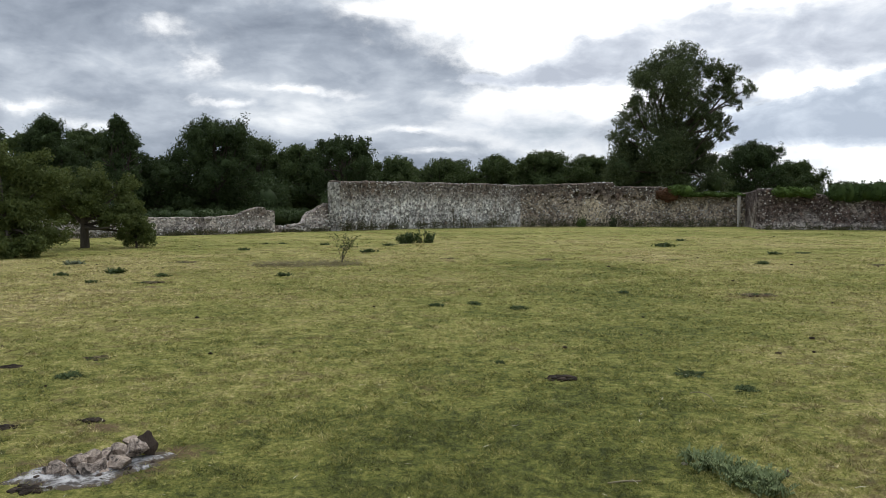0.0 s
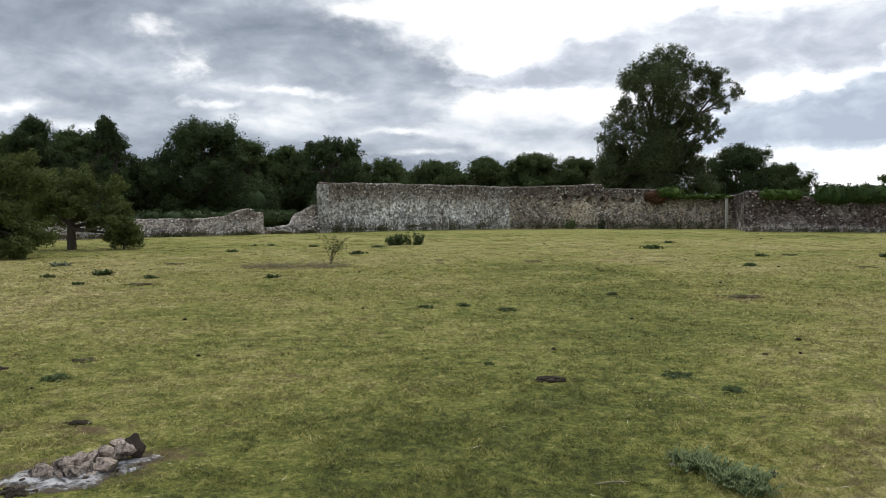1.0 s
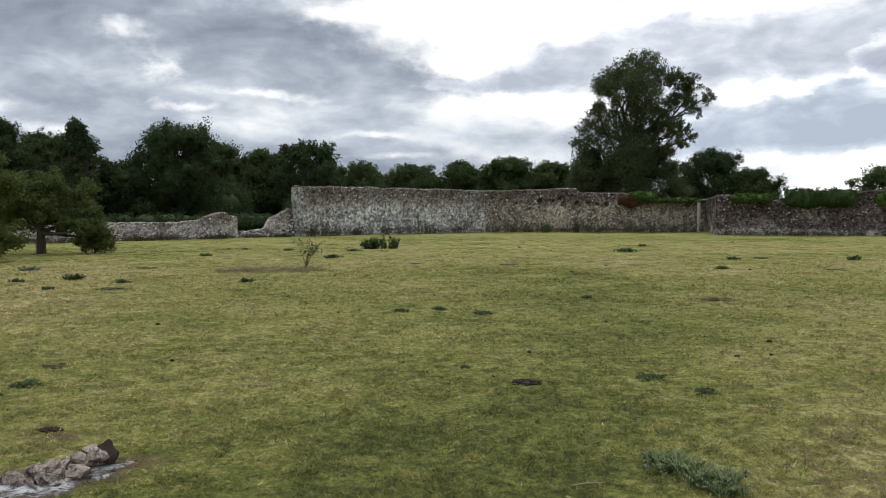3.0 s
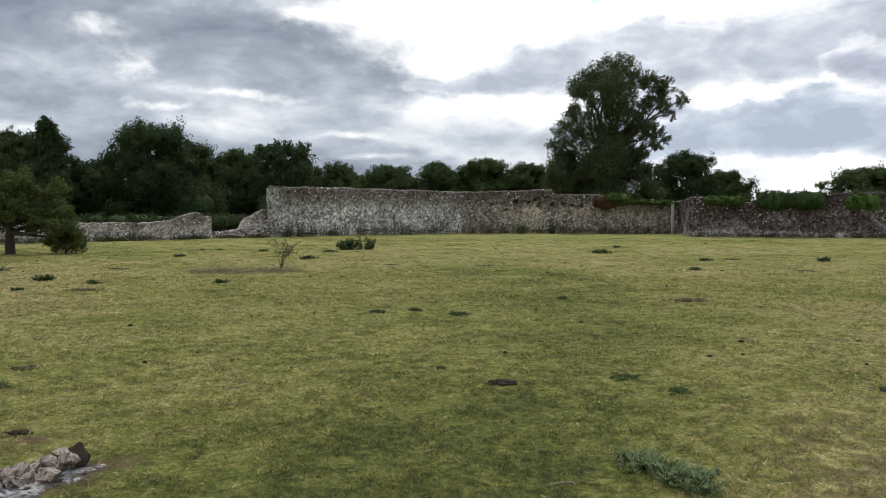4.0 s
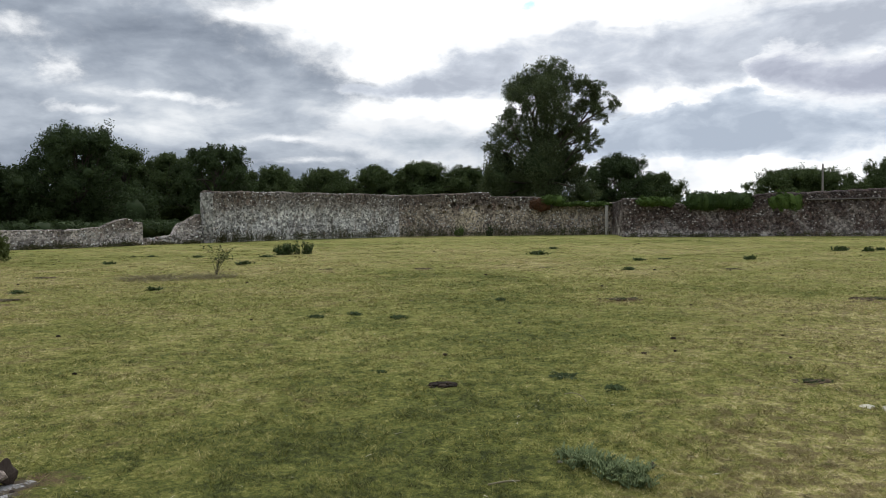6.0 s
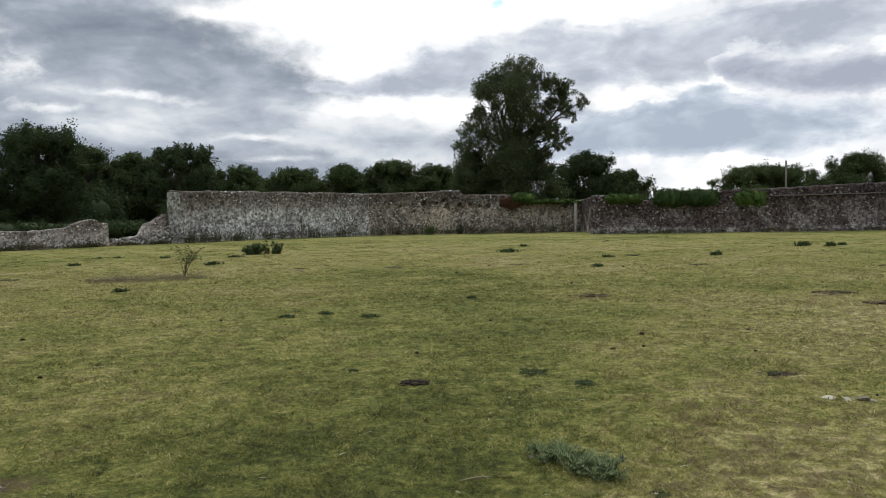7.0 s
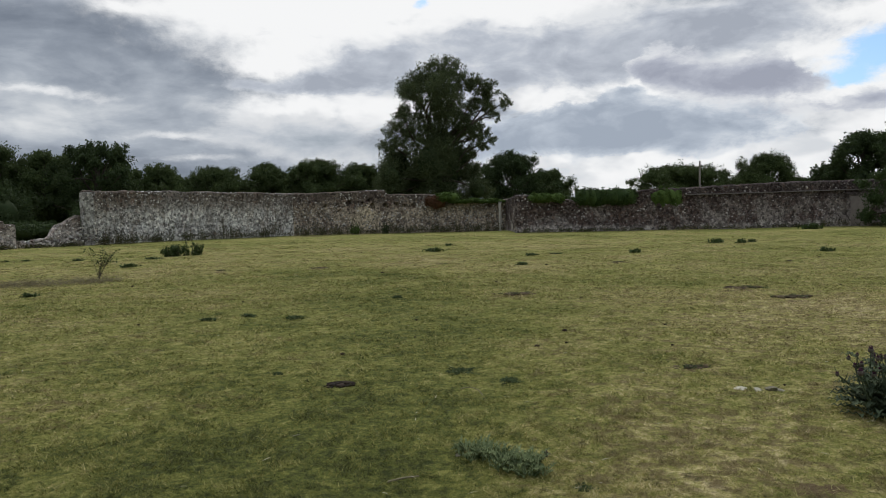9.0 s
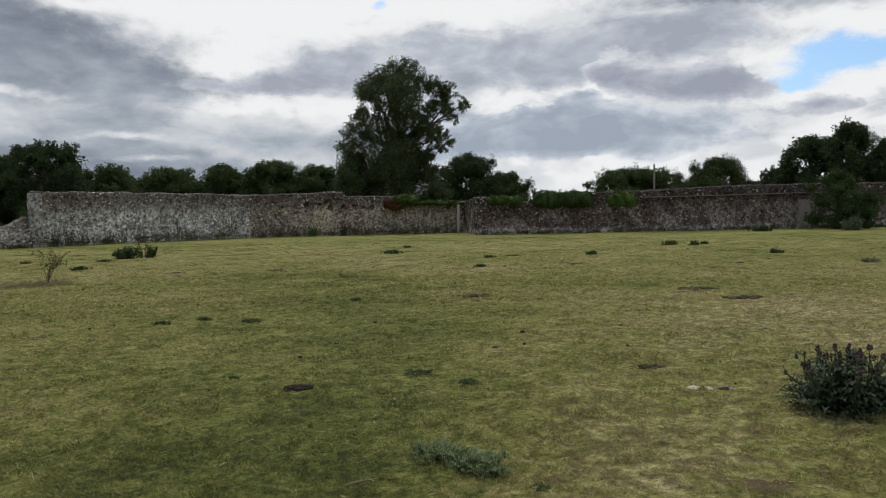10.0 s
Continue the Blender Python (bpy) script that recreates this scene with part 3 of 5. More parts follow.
rough_wall("wall_6", "tumbled rubble stump of a broken flint wall", [(-9.7, 45.0, 0.33), (-8.4, 46.1, 0.36), (-8.25, 46.2, 0.9), (-8.05, 46.35, 1.2), (-7.75, 46.6, 1.28), (-7.6, 46.7, 1.5), (-7.1, 47.1, 1.6)], 0.6, WALL_PINK, 170, FLINT_PALE, ragged=0.14, seed=7)


# ---------------------------------------------------------------- trees
def limb(p, q, r0, r1, g, bend=0.08, n=6):
    p, q = np.asarray(p, float), np.asarray(q, float)
    t = np.linspace(0, 1, n)[:, None]
    w = np.linalg.norm(q - p) * bend
    mid = g.normal(size=3) * w
    pts = p + (q - p) * t + np.sin(math.pi * t) * mid
    return tube(pts, np.linspace(r0, r1, n), 7)


def tree(name, label, x, y, clumps, trunk_r, leaf, per_m2, mat, seed, core=0.62, fork=0.3, group="", slim=0.5, bunch=30):
    """A tree of a tapered trunk, limbs to each clump of the crown, and leaf clumps. clumps: (dx, dy, z, radius, radius z)."""
    g = np.random.default_rng(seed)
    base = ground_z(x, y)
    t = thing(name, label, "tree", (x, y, base), group)
    top = max(c[2] for c in clumps)
    stem = np.array([0.0, 0, top * fork])
    wood = [limb((0, 0, -0.2), stem, trunk_r, trunk_r * 0.75, g, 0.04)]
    wood.append(limb(stem, (clumps[0][0] * 0.3, 0, top * 0.85), trunk_r * 0.75, trunk_r * 0.15, g, 0.05))
    pts, cores = [], []
    for dx, dy, z, r, rz in clumps:
        start = stem * g.uniform(0.8, 1.0) if z < top * 0.6 else np.array([clumps[0][0] * 0.15, 0, top * g.uniform(fork, 0.6)])
        wood.append(limb(start, (dx, dy, z), trunk_r * 0.4, trunk_r * 0.08, g))
        rr = np.array([r, r, rz])
        n = int(per_m2 * r * rz)
        pts.append(clump_points(np.array([dx, dy, z]), rr, n, g, twigs=max(bunch - 2, int(bunch * r)), shell=0.25, spray=0.19))
        if core:
            cores.append(lump((dx, dy, z), rr * core, g, 0.25))
    put("trunk", mesh_of("trunk", *joined(wood), BARK, True), t, "dark bark trunk and limbs")
    crown = [spikes(np.concatenate(pts), leaf, g, slim)] + [halved(c) for c in cores]
    v, f = joined(crown)
    v[:, 2] = np.maximum(v[:, 2], 0.02)
    put("crown", mesh_of("crown", v, f, mat), t)
    return t


def polar(az_deg, dist):
    a = radians(az_deg)
    return dist * math.sin(a), dist * math.cos(a)


def wood_tree(name, label, az_deg, dist, tall, wide, mat, seed, core=0.5, leaf=0.25, per=640, group="", count=60, belly=0.4, tip=2.0):
    """A woodland tree whose clumps fill a domed envelope down to the ground."""
    g = np.random.default_rng(seed)
    x, y = polar(az_deg, dist)
    clumps = []
    half = wide * 0.6
    for k in range(count):
        u = 0.08 + 0.92 * (k + 0.5) / count
        wide_r = min(wide, 8.5)
        if u > belly:
            reach = half * max(0.0, 1 - ((u - belly) / (1 - belly)) ** tip) ** (1 / tip)
        else:
            reach = half * (0.85 + 0.15 * u / belly)
        r = max(0.55, wide_r * g.uniform(0.09, 0.19))
        a = k * 2.4 + g.uniform(-0.5, 0.5)
        d = max(0.0, reach - r * 0.6) * g.uniform(0.35, 1.2)
        z = min(u * tall, tall - r * g.uniform(0.8, 1.3))
        clumps.append((d * math.cos(a), d * math.sin(a), z, r, r * g.uniform(0.75, 1.05)))
    clumps.sort(key=lambda c: -c[2])
    return tree(name, label, x, y, clumps, 0.012 * tall + 0.12, leaf, per, mat, seed, core, group=group)


WOODS = "trees of the wood behind the walls"
for n, (a, d, tall, wide, mat, core) in enumerate((
    (-31.0, 74, 8.8, 6.5, LEAF_DARK, 0.7), (-27.3, 76, 9.7, 6.8, LEAF_DARK, 0.7), (-25.0, 84, 9.5, 6.0, LEAF_FAR, 0.7), (-22.9, 74, 9.7, 5.2, LEAF_DARK, 0.62),
    (-20.3, 76, 6.2, 5.2, LEAF_DARK, 0.66), (-16.4, 74, 9.7, 8.4, LEAF_DARK, 0.72), (-13.6, 82, 8.8, 6.4, LEAF_FAR, 0.7), (-10.6, 80, 8.0, 6.2, LEAF_FAR, 0.7),
    (-7.4, 76, 8.5, 6.8, LEAF_DARK, 0.6), (-3.5, 84, 6.9, 6.4, LEAF_FAR, 0.62), (0.3, 88, 7.0, 7.2, LEAF_FAR, 0.3), (4.1, 86, 7.2, 6.6, LEAF_FAR, 0.66),
    (7.6, 86, 7.6, 8.3, LEAF_FAR, 0.7), (10.7, 88, 7.2, 6.4, LEAF_FAR, 0.7), (22.1, 92, 8.5, 8.9, LEAF_DARK, 0.45), (24.8, 95, 6.4, 6.3, LEAF_FAR, 0.62),
    (34.4, 105, 6.9, 14.0, LEAF_FAR, 0.74), (37.9, 108, 5.0, 9.3, LEAF_FAR, 0.66), (39.9, 105, 8.0, 7.8, LEAF_FAR, 0.42), (42.0, 106, 4.9, 5.4, LEAF_FAR, 0.6),
    (44.0, 74, 5.0, 4.6, LEAF_DARK, 0.6), (45.9, 72, 7.4, 5.9, LEAF_DARK, 0.64), (48.1, 70, 8.2, 5.7, LEAF_DARK, 0.6), (50.3, 71, 6.8, 5.2, LEAF_DARK, 0.6), (52.4, 70, 7.0, 5.2, LEAF_DARK, 0.6),
)):
    wood_tree("tree", "dark green broadleaf tree at the edge of the wood" if mat is LEAF_DARK else "mid-green broadleaf tree in the far wood", a, d, tall, wide, mat, 100 + n, core=core * 0.6, count=62 if wide < 9 else 96, tip=1.25 if n in (1, 3) else 1.5 + 0.7 * ((n * 0.37) % 1), group=WOODS)


def build_undergrowth():
    """The unbroken brush below and between the trees, with a front row for shade."""
    g = np.random.default_rng(9)
    bodies, pts = [], []
    for k in range(120):
        a = g.uniform(-35, 19) if k < 80 else g.uniform(19, 54)
        d = g.uniform(66, 92)
        r = g.uniform(1.2, 2.4)
        h = g.uniform(1.6, 3.6) if a < 19 else g.uniform(1.2, 2.6)
        if a < -11:
            h *= 1.15
        x, y = polar(a, d)
        bodies.append(lump((x, y, h * 0.45), (r * 0.4, r * 0.4, h * 0.3), g, 0.2))
        pts.append(clump_points(np.array([x, y, h * 0.5]), np.array([r, r, h * 0.55]), 1500, g, 30))
    # low dark bushes added over a strip that holds only deep shade
    for k in range(44):
        x, y = polar(-27 + 20 * (k + g.uniform(0, 1)) / 44, g.uniform(61, 66))
        h, r = g.uniform(0.9, 1.5), g.uniform(1.0, 1.6)
        bodies.append(lump((x, y, h * 0.4), (r * 0.7, r * 0.7, h * 0.45), g, 0.2))
        pts.append(clump_points(np.array([x, y, h * 0.45]), np.array([r, r, h * 0.55]), 900, g, 26))
    v, f = joined([spikes(np.concatenate(pts), 0.27, g)] + [halved(b) for b in bodies])
    v[:, 2] = np.maximum(v[:, 2], -0.02)
    tagged(put("undergrowth", mesh_of("undergrowth", v, f, LEAF_DARK)), "dark brush and saplings under the far trees, front row added as shade", "undergrowth", kind="stuff")


build_undergrowth()
SKY_AZ = (-33, -30, -27, -25, -23, -20, -16.6, -13.6, -10.6, -7.4, -3.5, 0.3, 4, 7.6, 10.7, 14)
SKY_EL = (5.5, 5.7, 6.1, 5.4, 5.6, 3.4, 5.6, 5.0, 4.6, 5.0, 3.4, 3.2, 3.5, 3.8, 3.5, 3.4)
for n in range(24):
    a = -33 + 2.05 * n
    d = 98 + 5 * math.sin(n * 2.3)
    tall = 1.55 + d * math.tan(radians(float(np.interp(a, SKY_AZ, SKY_EL)) * (0.86 - 0.03 * (a > -5) + 0.1 * math.sin(n * 1.7))))
    wood_tree("tree", "mid-green broadleaf tree in the far wood", a, d, tall, 6.0 + 1.2 * math.sin(n * 3.1), LEAF_FAR, 200 + n, core=0.5, per=420, leaf=0.36, count=34, group=WOODS)


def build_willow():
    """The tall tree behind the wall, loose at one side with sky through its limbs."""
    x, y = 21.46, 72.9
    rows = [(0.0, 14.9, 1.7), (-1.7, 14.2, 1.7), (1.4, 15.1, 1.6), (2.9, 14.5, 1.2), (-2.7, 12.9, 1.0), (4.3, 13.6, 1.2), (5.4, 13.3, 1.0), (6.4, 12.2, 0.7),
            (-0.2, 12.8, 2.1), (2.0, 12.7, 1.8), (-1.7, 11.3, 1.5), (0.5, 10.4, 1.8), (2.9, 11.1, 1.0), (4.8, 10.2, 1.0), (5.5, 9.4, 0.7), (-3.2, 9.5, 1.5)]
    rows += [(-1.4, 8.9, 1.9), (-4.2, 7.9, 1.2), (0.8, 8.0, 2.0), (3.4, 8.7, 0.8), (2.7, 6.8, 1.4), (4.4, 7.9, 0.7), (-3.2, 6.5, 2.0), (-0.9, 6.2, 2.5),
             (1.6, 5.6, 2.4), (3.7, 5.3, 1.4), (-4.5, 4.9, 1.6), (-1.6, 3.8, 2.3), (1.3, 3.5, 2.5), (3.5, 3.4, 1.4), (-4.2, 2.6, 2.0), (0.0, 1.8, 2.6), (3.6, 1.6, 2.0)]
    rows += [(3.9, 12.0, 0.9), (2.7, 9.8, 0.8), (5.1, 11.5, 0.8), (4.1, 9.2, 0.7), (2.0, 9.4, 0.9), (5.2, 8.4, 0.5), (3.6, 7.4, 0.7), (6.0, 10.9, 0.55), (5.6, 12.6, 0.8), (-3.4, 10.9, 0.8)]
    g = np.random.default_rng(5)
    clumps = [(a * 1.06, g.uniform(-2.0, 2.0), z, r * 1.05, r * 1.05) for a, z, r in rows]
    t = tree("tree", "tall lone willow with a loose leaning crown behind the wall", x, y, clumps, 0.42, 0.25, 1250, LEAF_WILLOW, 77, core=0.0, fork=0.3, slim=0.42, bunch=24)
    # darker lumps within the low crown stand in for shade among the leaves
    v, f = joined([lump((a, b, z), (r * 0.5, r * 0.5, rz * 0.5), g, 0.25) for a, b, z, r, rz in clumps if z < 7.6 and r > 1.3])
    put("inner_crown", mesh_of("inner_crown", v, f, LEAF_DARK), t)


LEAF_WILLOW = foliage("willow_leaves", (0.036, 0.05, 0.021), (0.115, 0.14, 0.062), 0.38)
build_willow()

HAW = [(-0.1, 2.4, 0.8), (0.75, 2.5, 0.75), (1.4, 2.2, 0.65), (-0.85, 2.3, 0.85), (1.95, 1.55, 0.5), (0.6, 1.6, 0.85), (-0.4, 1.5, 0.9), (2.05, 0.85, 0.42), (-1.1, 1.35, 0.8), (1.2, 1.1, 0.6), (2.1, 0.5, 0.5), (1.9, 1.2, 0.5), (-1.6, 1.9, 0.6)]
g_haw = np.random.default_rng(4)
tree("hawthorn_tree", "low spreading hawthorn with olive leaves and a short dark trunk", -13.9, 29.6, [(a * 1.05 - 0.3, g_haw.uniform(-0.8, 0.8), z + 0.1, r, r * 0.85) for a, z, r in HAW], 0.19, 0.12, 6800, LEAF_HAW, 31, core=0.36, fork=0.35)
BUSH = [(-0.4, 3.1, 0.75), (0.4, 2.9, 0.75), (-1.25, 2.9, 0.85), (0.0, 2.1, 0.95), (1.05, 2.5, 0.65), (-0.8, 1.7, 0.95), (0.4, 1.3, 0.85), (-0.4, 0.7, 0.85), (1.05, 0.75, 0.65), (-1.4, 0.9, 0.95), (0.5, 0.35, 0.5), (1.3, 0.35, 0.35), (-2.3, 1.5, 1.2), (-2.5, 2.6, 1.0), (0.0, 0.45, 0.7), (-0.9, 0.4, 0.7), (-1.8, 0.45, 0.8), (0.9, 0.35, 0.5), (-2.6, 0.5, 0.8)]
tree("hawthorn_bush", "dense hawthorn bush leafy down to the grass", -14.0, 24.4, [(a, g_haw.uniform(-0.9, 0.9) - 0.5 * (z < 0.5), z, r, r * 0.85) for a, z, r in BUSH], 0.14, 0.12, 6800, LEAF_HAW, 32, core=0.36, fork=0.3)
SPRIG = [(0.0, 1.45, 0.35), (-0.1, 1.0, 0.42), (0.3, 0.85, 0.42), (0.05, 0.5, 0.5), (-0.35, 0.4, 0.4), (0.4, 0.35, 0.35)]
tree("hawthorn_bush", "small light green hawthorn bush against the low wall", -11.9, 29.6, [(a, g_haw.uniform(-0.2, 0.2), z, r, r * 0.9) for a, z, r in SPRIG], 0.05, 0.12, 6800, LEAF_HAW, 34, core=0.36, fork=0.3)
YEW = [(0.0, 3.4, 0.6), (-0.9, 3.1, 0.5), (0.8, 2.9, 0.7), (-1.4, 2.6, 0.5), (-0.2, 2.5, 0.9), (1.2, 2.0, 0.8), (-0.9, 1.7, 0.8), (0.3, 1.4, 1.0), (1.5, 1.0, 0.8), (-1.0, 0.7, 0.7), (0.3, 0.5, 0.9), (1.6, 0.3, 0.6), (2.2, 1.8, 0.7)]
LEAF_YEW = foliage("yew_leaves", (0.022, 0.038, 0.012), (0.075, 0.11, 0.035), 0.15)
tree("yew_tree", "bushy dark yew with lighter drooping tips by the wall", 39.6, 36.5, [(a * 0.8, -a * 0.6 + g_haw.uniform(-0.5, 0.5), z, r, r * 0.8) for a, z, r in YEW], 0.2, 0.14, 3000, LEAF_YEW, 33, core=0.5, fork=0.3)

# ---------------------------------------------------------------- more of the walls
rough_wall("wall_7", "return of the dark wall, in shade", [(20.7, 52.6, 2.2), (18.95, 46.0, 2.3)], 0.45, WALL_DARK, 35, FLINT_DARK, seed=8)
STONE_PALE = stone_material("pale_stone", (0.26, 0.24, 0.21), (0.72, 0.69, 0.63), 12.0, False)
STONE_GREY = stone_material("grey_stone", (0.17, 0.155, 0.14), (0.46, 0.42, 0.37), 10.0, False)
RENDER = stone_material("old_render", (0.24, 0.20, 0.175), (0.50, 0.43, 0.38), 4.0, False)
WOOD = bark_material("grey_wood", (0.10, 0.085, 0.07), (0.30, 0.27, 0.235))


def block(size, g, worn=0.02, cuts=3):
    """A worn squared block with softened edges: verts and quads, standing on its base."""
    bm = bmesh.new()
    bmesh.ops.create_cube(bm, size=1.0)
    for v in bm.verts:
        v.co = Vector((v.co.x * size[0], v.co.y * size[1], (v.co.z + 0.5) * size[2]))
    bmesh.ops.bevel(bm, geom=list(bm.edges), offset=min(size) * 0.12, segments=2, affect="EDGES", profile=0.6)
    for v in bm.verts:
        v.co += Vector(g.normal(0, worn * 0.4, 3))
    return bm


def from_bm(name, bm, mat):
    me = bpy.data.meshes.new(name)
    bm.to_mesh(me)
    bm.free()
    me.materials.append(mat)
    return me


def chipped(name, size, seed, flat, mat, detail=3):
    """An angular, faceted stone with chipped edges, as a mesh."""
    g = np.random.default_rng(seed)
    bm = bmesh.new()
    bmesh.ops.create_icosphere(bm, subdivisions=detail, radius=1.0)
    cuts = [(Vector(g.normal(size=3)).normalized(), g.uniform(0.42, 0.72)) for _ in range(18)]
    for v in bm.verts:
        for n, d in cuts:
            over = v.co.dot(n) - d
            if over > 0:
                v.co -= n * over * 0.97
        v.co *= 1 + 0.14 * noise.noise(v.co * 2.6 + Vector((seed, 0, 0)))
        v.co = Vector((v.co.x * size * 1.25, v.co.y * size, v.co.z * size * flat * 1.25))
    return from_bm(name, bm, mat)


def build_masonry():
    g = np.random.default_rng(12)
    # the squared end of the pale wall
    pier = put("wall_8", from_bm("wall_8", block((0.55, 0.6, 3.2), g, 0.035), WALL_PIER))
    pier.location, pier.rotation_euler = (-6.75, 47.2, -0.22), (0, 0, math.atan2(6.9, 12.5))
    tagged(pier, "squared pale end of the tall wall", "wall", kind="structure")
    post = thing("gate_post", "weathered pale stone gate post beside the wall gap", "gate post", (19.75, 51.0, ground_z(19.75, 51.0)))
    shaft = put("shaft", from_bm("shaft", block((0.15, 0.18, 2.0), g), STONE_GREY), post)
    cap = put("cap", from_bm("cap", block((0.2, 0.22, 0.08), g), STONE_GREY), post)
    cap.location = (0, 0, 1.99)
    # the walled-up doorway in the dark wall
    turn = math.atan2(-9.9, 33.25)
    door = thing("door_1", "walled-up doorway with pale flaking render", "blocked doorway", (39.75, 38.98, 0.0), kind="structure")
    door.rotation_euler = (0, 0, turn)
    fill = put("infill", from_bm("infill", block((1.35, 0.12, 2.0), g, 0.01), RENDER), door)
    fill.location = (0, 0.02, -0.05)
    lintel = put("lintel", from_bm("lintel", block((1.9, 0.2, 0.2), g), WALL_DARK), door, "dark brick lintel")
    lintel.location = (0, 0.0, 1.95)
    for sx in (-0.8, 0.8):
        jamb = put("jamb", from_bm("jamb", block((0.24, 0.2, 2.0), g), WALL_DARK), door)
        jamb.location = (sx, 0.0, -0.05)
    pale = put("wall_9", from_bm("wall_9", block((1.5, 0.5, 2.6), g, 0.03), RENDER))
    pale.location, pale.rotation_euler = (46.4, 37.3, -0.1), (0, 0, turn)
    tagged(pale, "pale rendered pier against the dark wall", "wall", kind="structure")
    # a projecting course of thin stones high on the dark wall
    course = bpy.data.meshes.new("course_stone")
    bm = block((0.44, 0.12, 0.06), g, 0.012)
    bm.to_mesh(course)
    bm.free()
    course.materials.append(FLINT_DARK)
    owner = bpy.data.objects["wall_4"]
    for k in range(30):
        t = k / 29
        o = put("course_stone", course, owner)
        o.location = (29.2 + 12.6 * t, 42.1 - 3.72 * t - 0.05, 2.18 + 0.14 * t + g.uniform(-0.01, 0.01))
        o.rotation_euler = (0, 0, turn + g.uniform(-0.03, 0.03))
    # loose capping stones
    cap_mesh = [chipped("capping_stone", 0.13, 700 + k, 0.6, STONE_GREY if k else STONE_PALE, 2) for k in range(3)]
    for owner, x0, y0, x1, y1, z, n in (("wall_1", -4.4, 49.2, -3.0, 50.0, 3.0, 9), ("wall_1", 0.0, 51.7, 2.2, 52.8, 2.95, 7), ("wall_1", 3.2, 53.4, 5.0, 54.3, 2.9, 6), ("wall_2", 10.6, 54.1, 12.0, 54.0, 3.03, 7), ("wall_4", 19.0, 45.9, 20.5, 45.4, 2.36, 6), ("wall_4", 25.6, 43.7, 26.6, 43.4, 2.46, 5)):
        for k in range(n):
            t = (k + g.uniform(0, 0.6)) / n
            o = put("capping_stone", cap_mesh[k % 3], bpy.data.objects[owner])
            o.location = (x0 + (x1 - x0) * t, y0 + (y1 - y0) * t - 0.1, z + 0.03)
            o.rotation_euler = (0, 0, g.uniform(0, 6))
            o.scale = (g.uniform(0.6, 1.2),) * 3
    # fallen rubble of the broken stump
    rub = [chipped("rubble_stone", 0.15, 720 + k, 0.7, (WALL_PINK, STONE_GREY, STONE_PALE, WALL_PINK)[k], 2) for k in range(4)]
    owner = bpy.data.objects["wall_6"]
    for k in range(90):
        t = g.uniform(0, 1)
        o = put("rubble_stone", rub[k % 4], owner)
        o.location = (-9.6 + 2.7 * t + g.normal(0, 0.08), 45.0 + 2.2 * t - g.uniform(0.02, 0.5), 0.05 + g.uniform(0, 0.35) * (0.6 + t * 2.2))
        o.rotation_euler = tuple(g.uniform(0, 6, 3))
        o.scale = (g.uniform(0.4, 1.0),) * 3


build_masonry()


def ivy(x0, y0, x1, y1, z0, z1, depth, label, seed, mat=None):
    """A mat of ivy over the top of a wall, hanging down its face."""
    g = np.random.default_rng(seed)
    t = thing("ivy", label, "ivy", (0, 0, 0))
    length = math.hypot(x1 - x0, y1 - y0)
    n = max(4, int(length / 0.32))
    pts, cores = [], []
    for k in range(n):
        q = (k + 0.5) / n
        c = np.array([x0 + (x1 - x0) * q, y0 + (y1 - y0) * q - depth * 0.25, (z0 + z1) / 2 + g.uniform(-0.06, 0.06)])
        r = np.array([0.5, depth * 0.95, (z1 - z0) / 2 * g.uniform(0.85, 1.1)])
        pts.append(clump_points(c, r * 0.92, 1300, g, 44, 0.55, 0.16))
        cores.append(lump(c, r * 0.82, g, 0.12))
    v, f = joined([leaves(np.concatenate(pts), 0.10, g, 0.75)] + cores)
    put("foliage", mesh_of("foliage", v, f, mat or LEAF_IVY), t)


ivy(19.8, 45.35, 21.5, 44.85, 1.85, 2.5, 0.55, "clump of glossy green ivy on the wall top", 41)
ivy(22.6, 44.55, 25.9, 43.55, 1.5, 2.75, 0.6, "large dark mass of ivy over a dip in the wall", 42, LEAF_IVY_DARK)
ivy(27.2, 43.15, 28.8, 42.7, 1.4, 2.75, 0.5, "squared clump of ivy hanging down the wall face", 43)
ivy(15.7, 53.2, 17.0, 52.9, 2.05, 2.85, 0.6, "bushy ivy crown at the end of the brown wall", 44)
ivy(16.8, 52.9, 20.1, 51.9, 2.0, 2.32, 0.45, "thin bright green mat of ivy along the low wall", 45)
LEAF_RUST = foliage("rusty_creeper", (0.06, 0.035, 0.02), (0.16, 0.075, 0.04), 0.15)
ivy(15.1, 53.1, 15.9, 52.95, 1.7, 2.6, 0.3, "rust-brown dying creeper on the wall face", 46, LEAF_RUST)


# ---------------------------------------------------------------- plants of the meadow
def fronds(g, n, base, spread, length, width, rise, lobes=0.0, segs=5, curl=0.6):
    """Bent leaf strips that spring from a base: verts and quads."""
    out = []
    for k in range(n):
        a = 2 * math.pi * (k + g.uniform(-0.4, 0.4)) / n + g.uniform(0, 0.3)
        L, W, up = length * g.uniform(0.6, 1.15), width * g.uniform(0.7, 1.2), rise * g.uniform(0.4, 1.4)
        ox, oy = g.normal(0, spread, 2)
        out.append(strip(np.array([base[0] + ox, base[1] + oy, base[2]]), a, L, W, up, curl, segs, lobes, g))
    return joined(out)


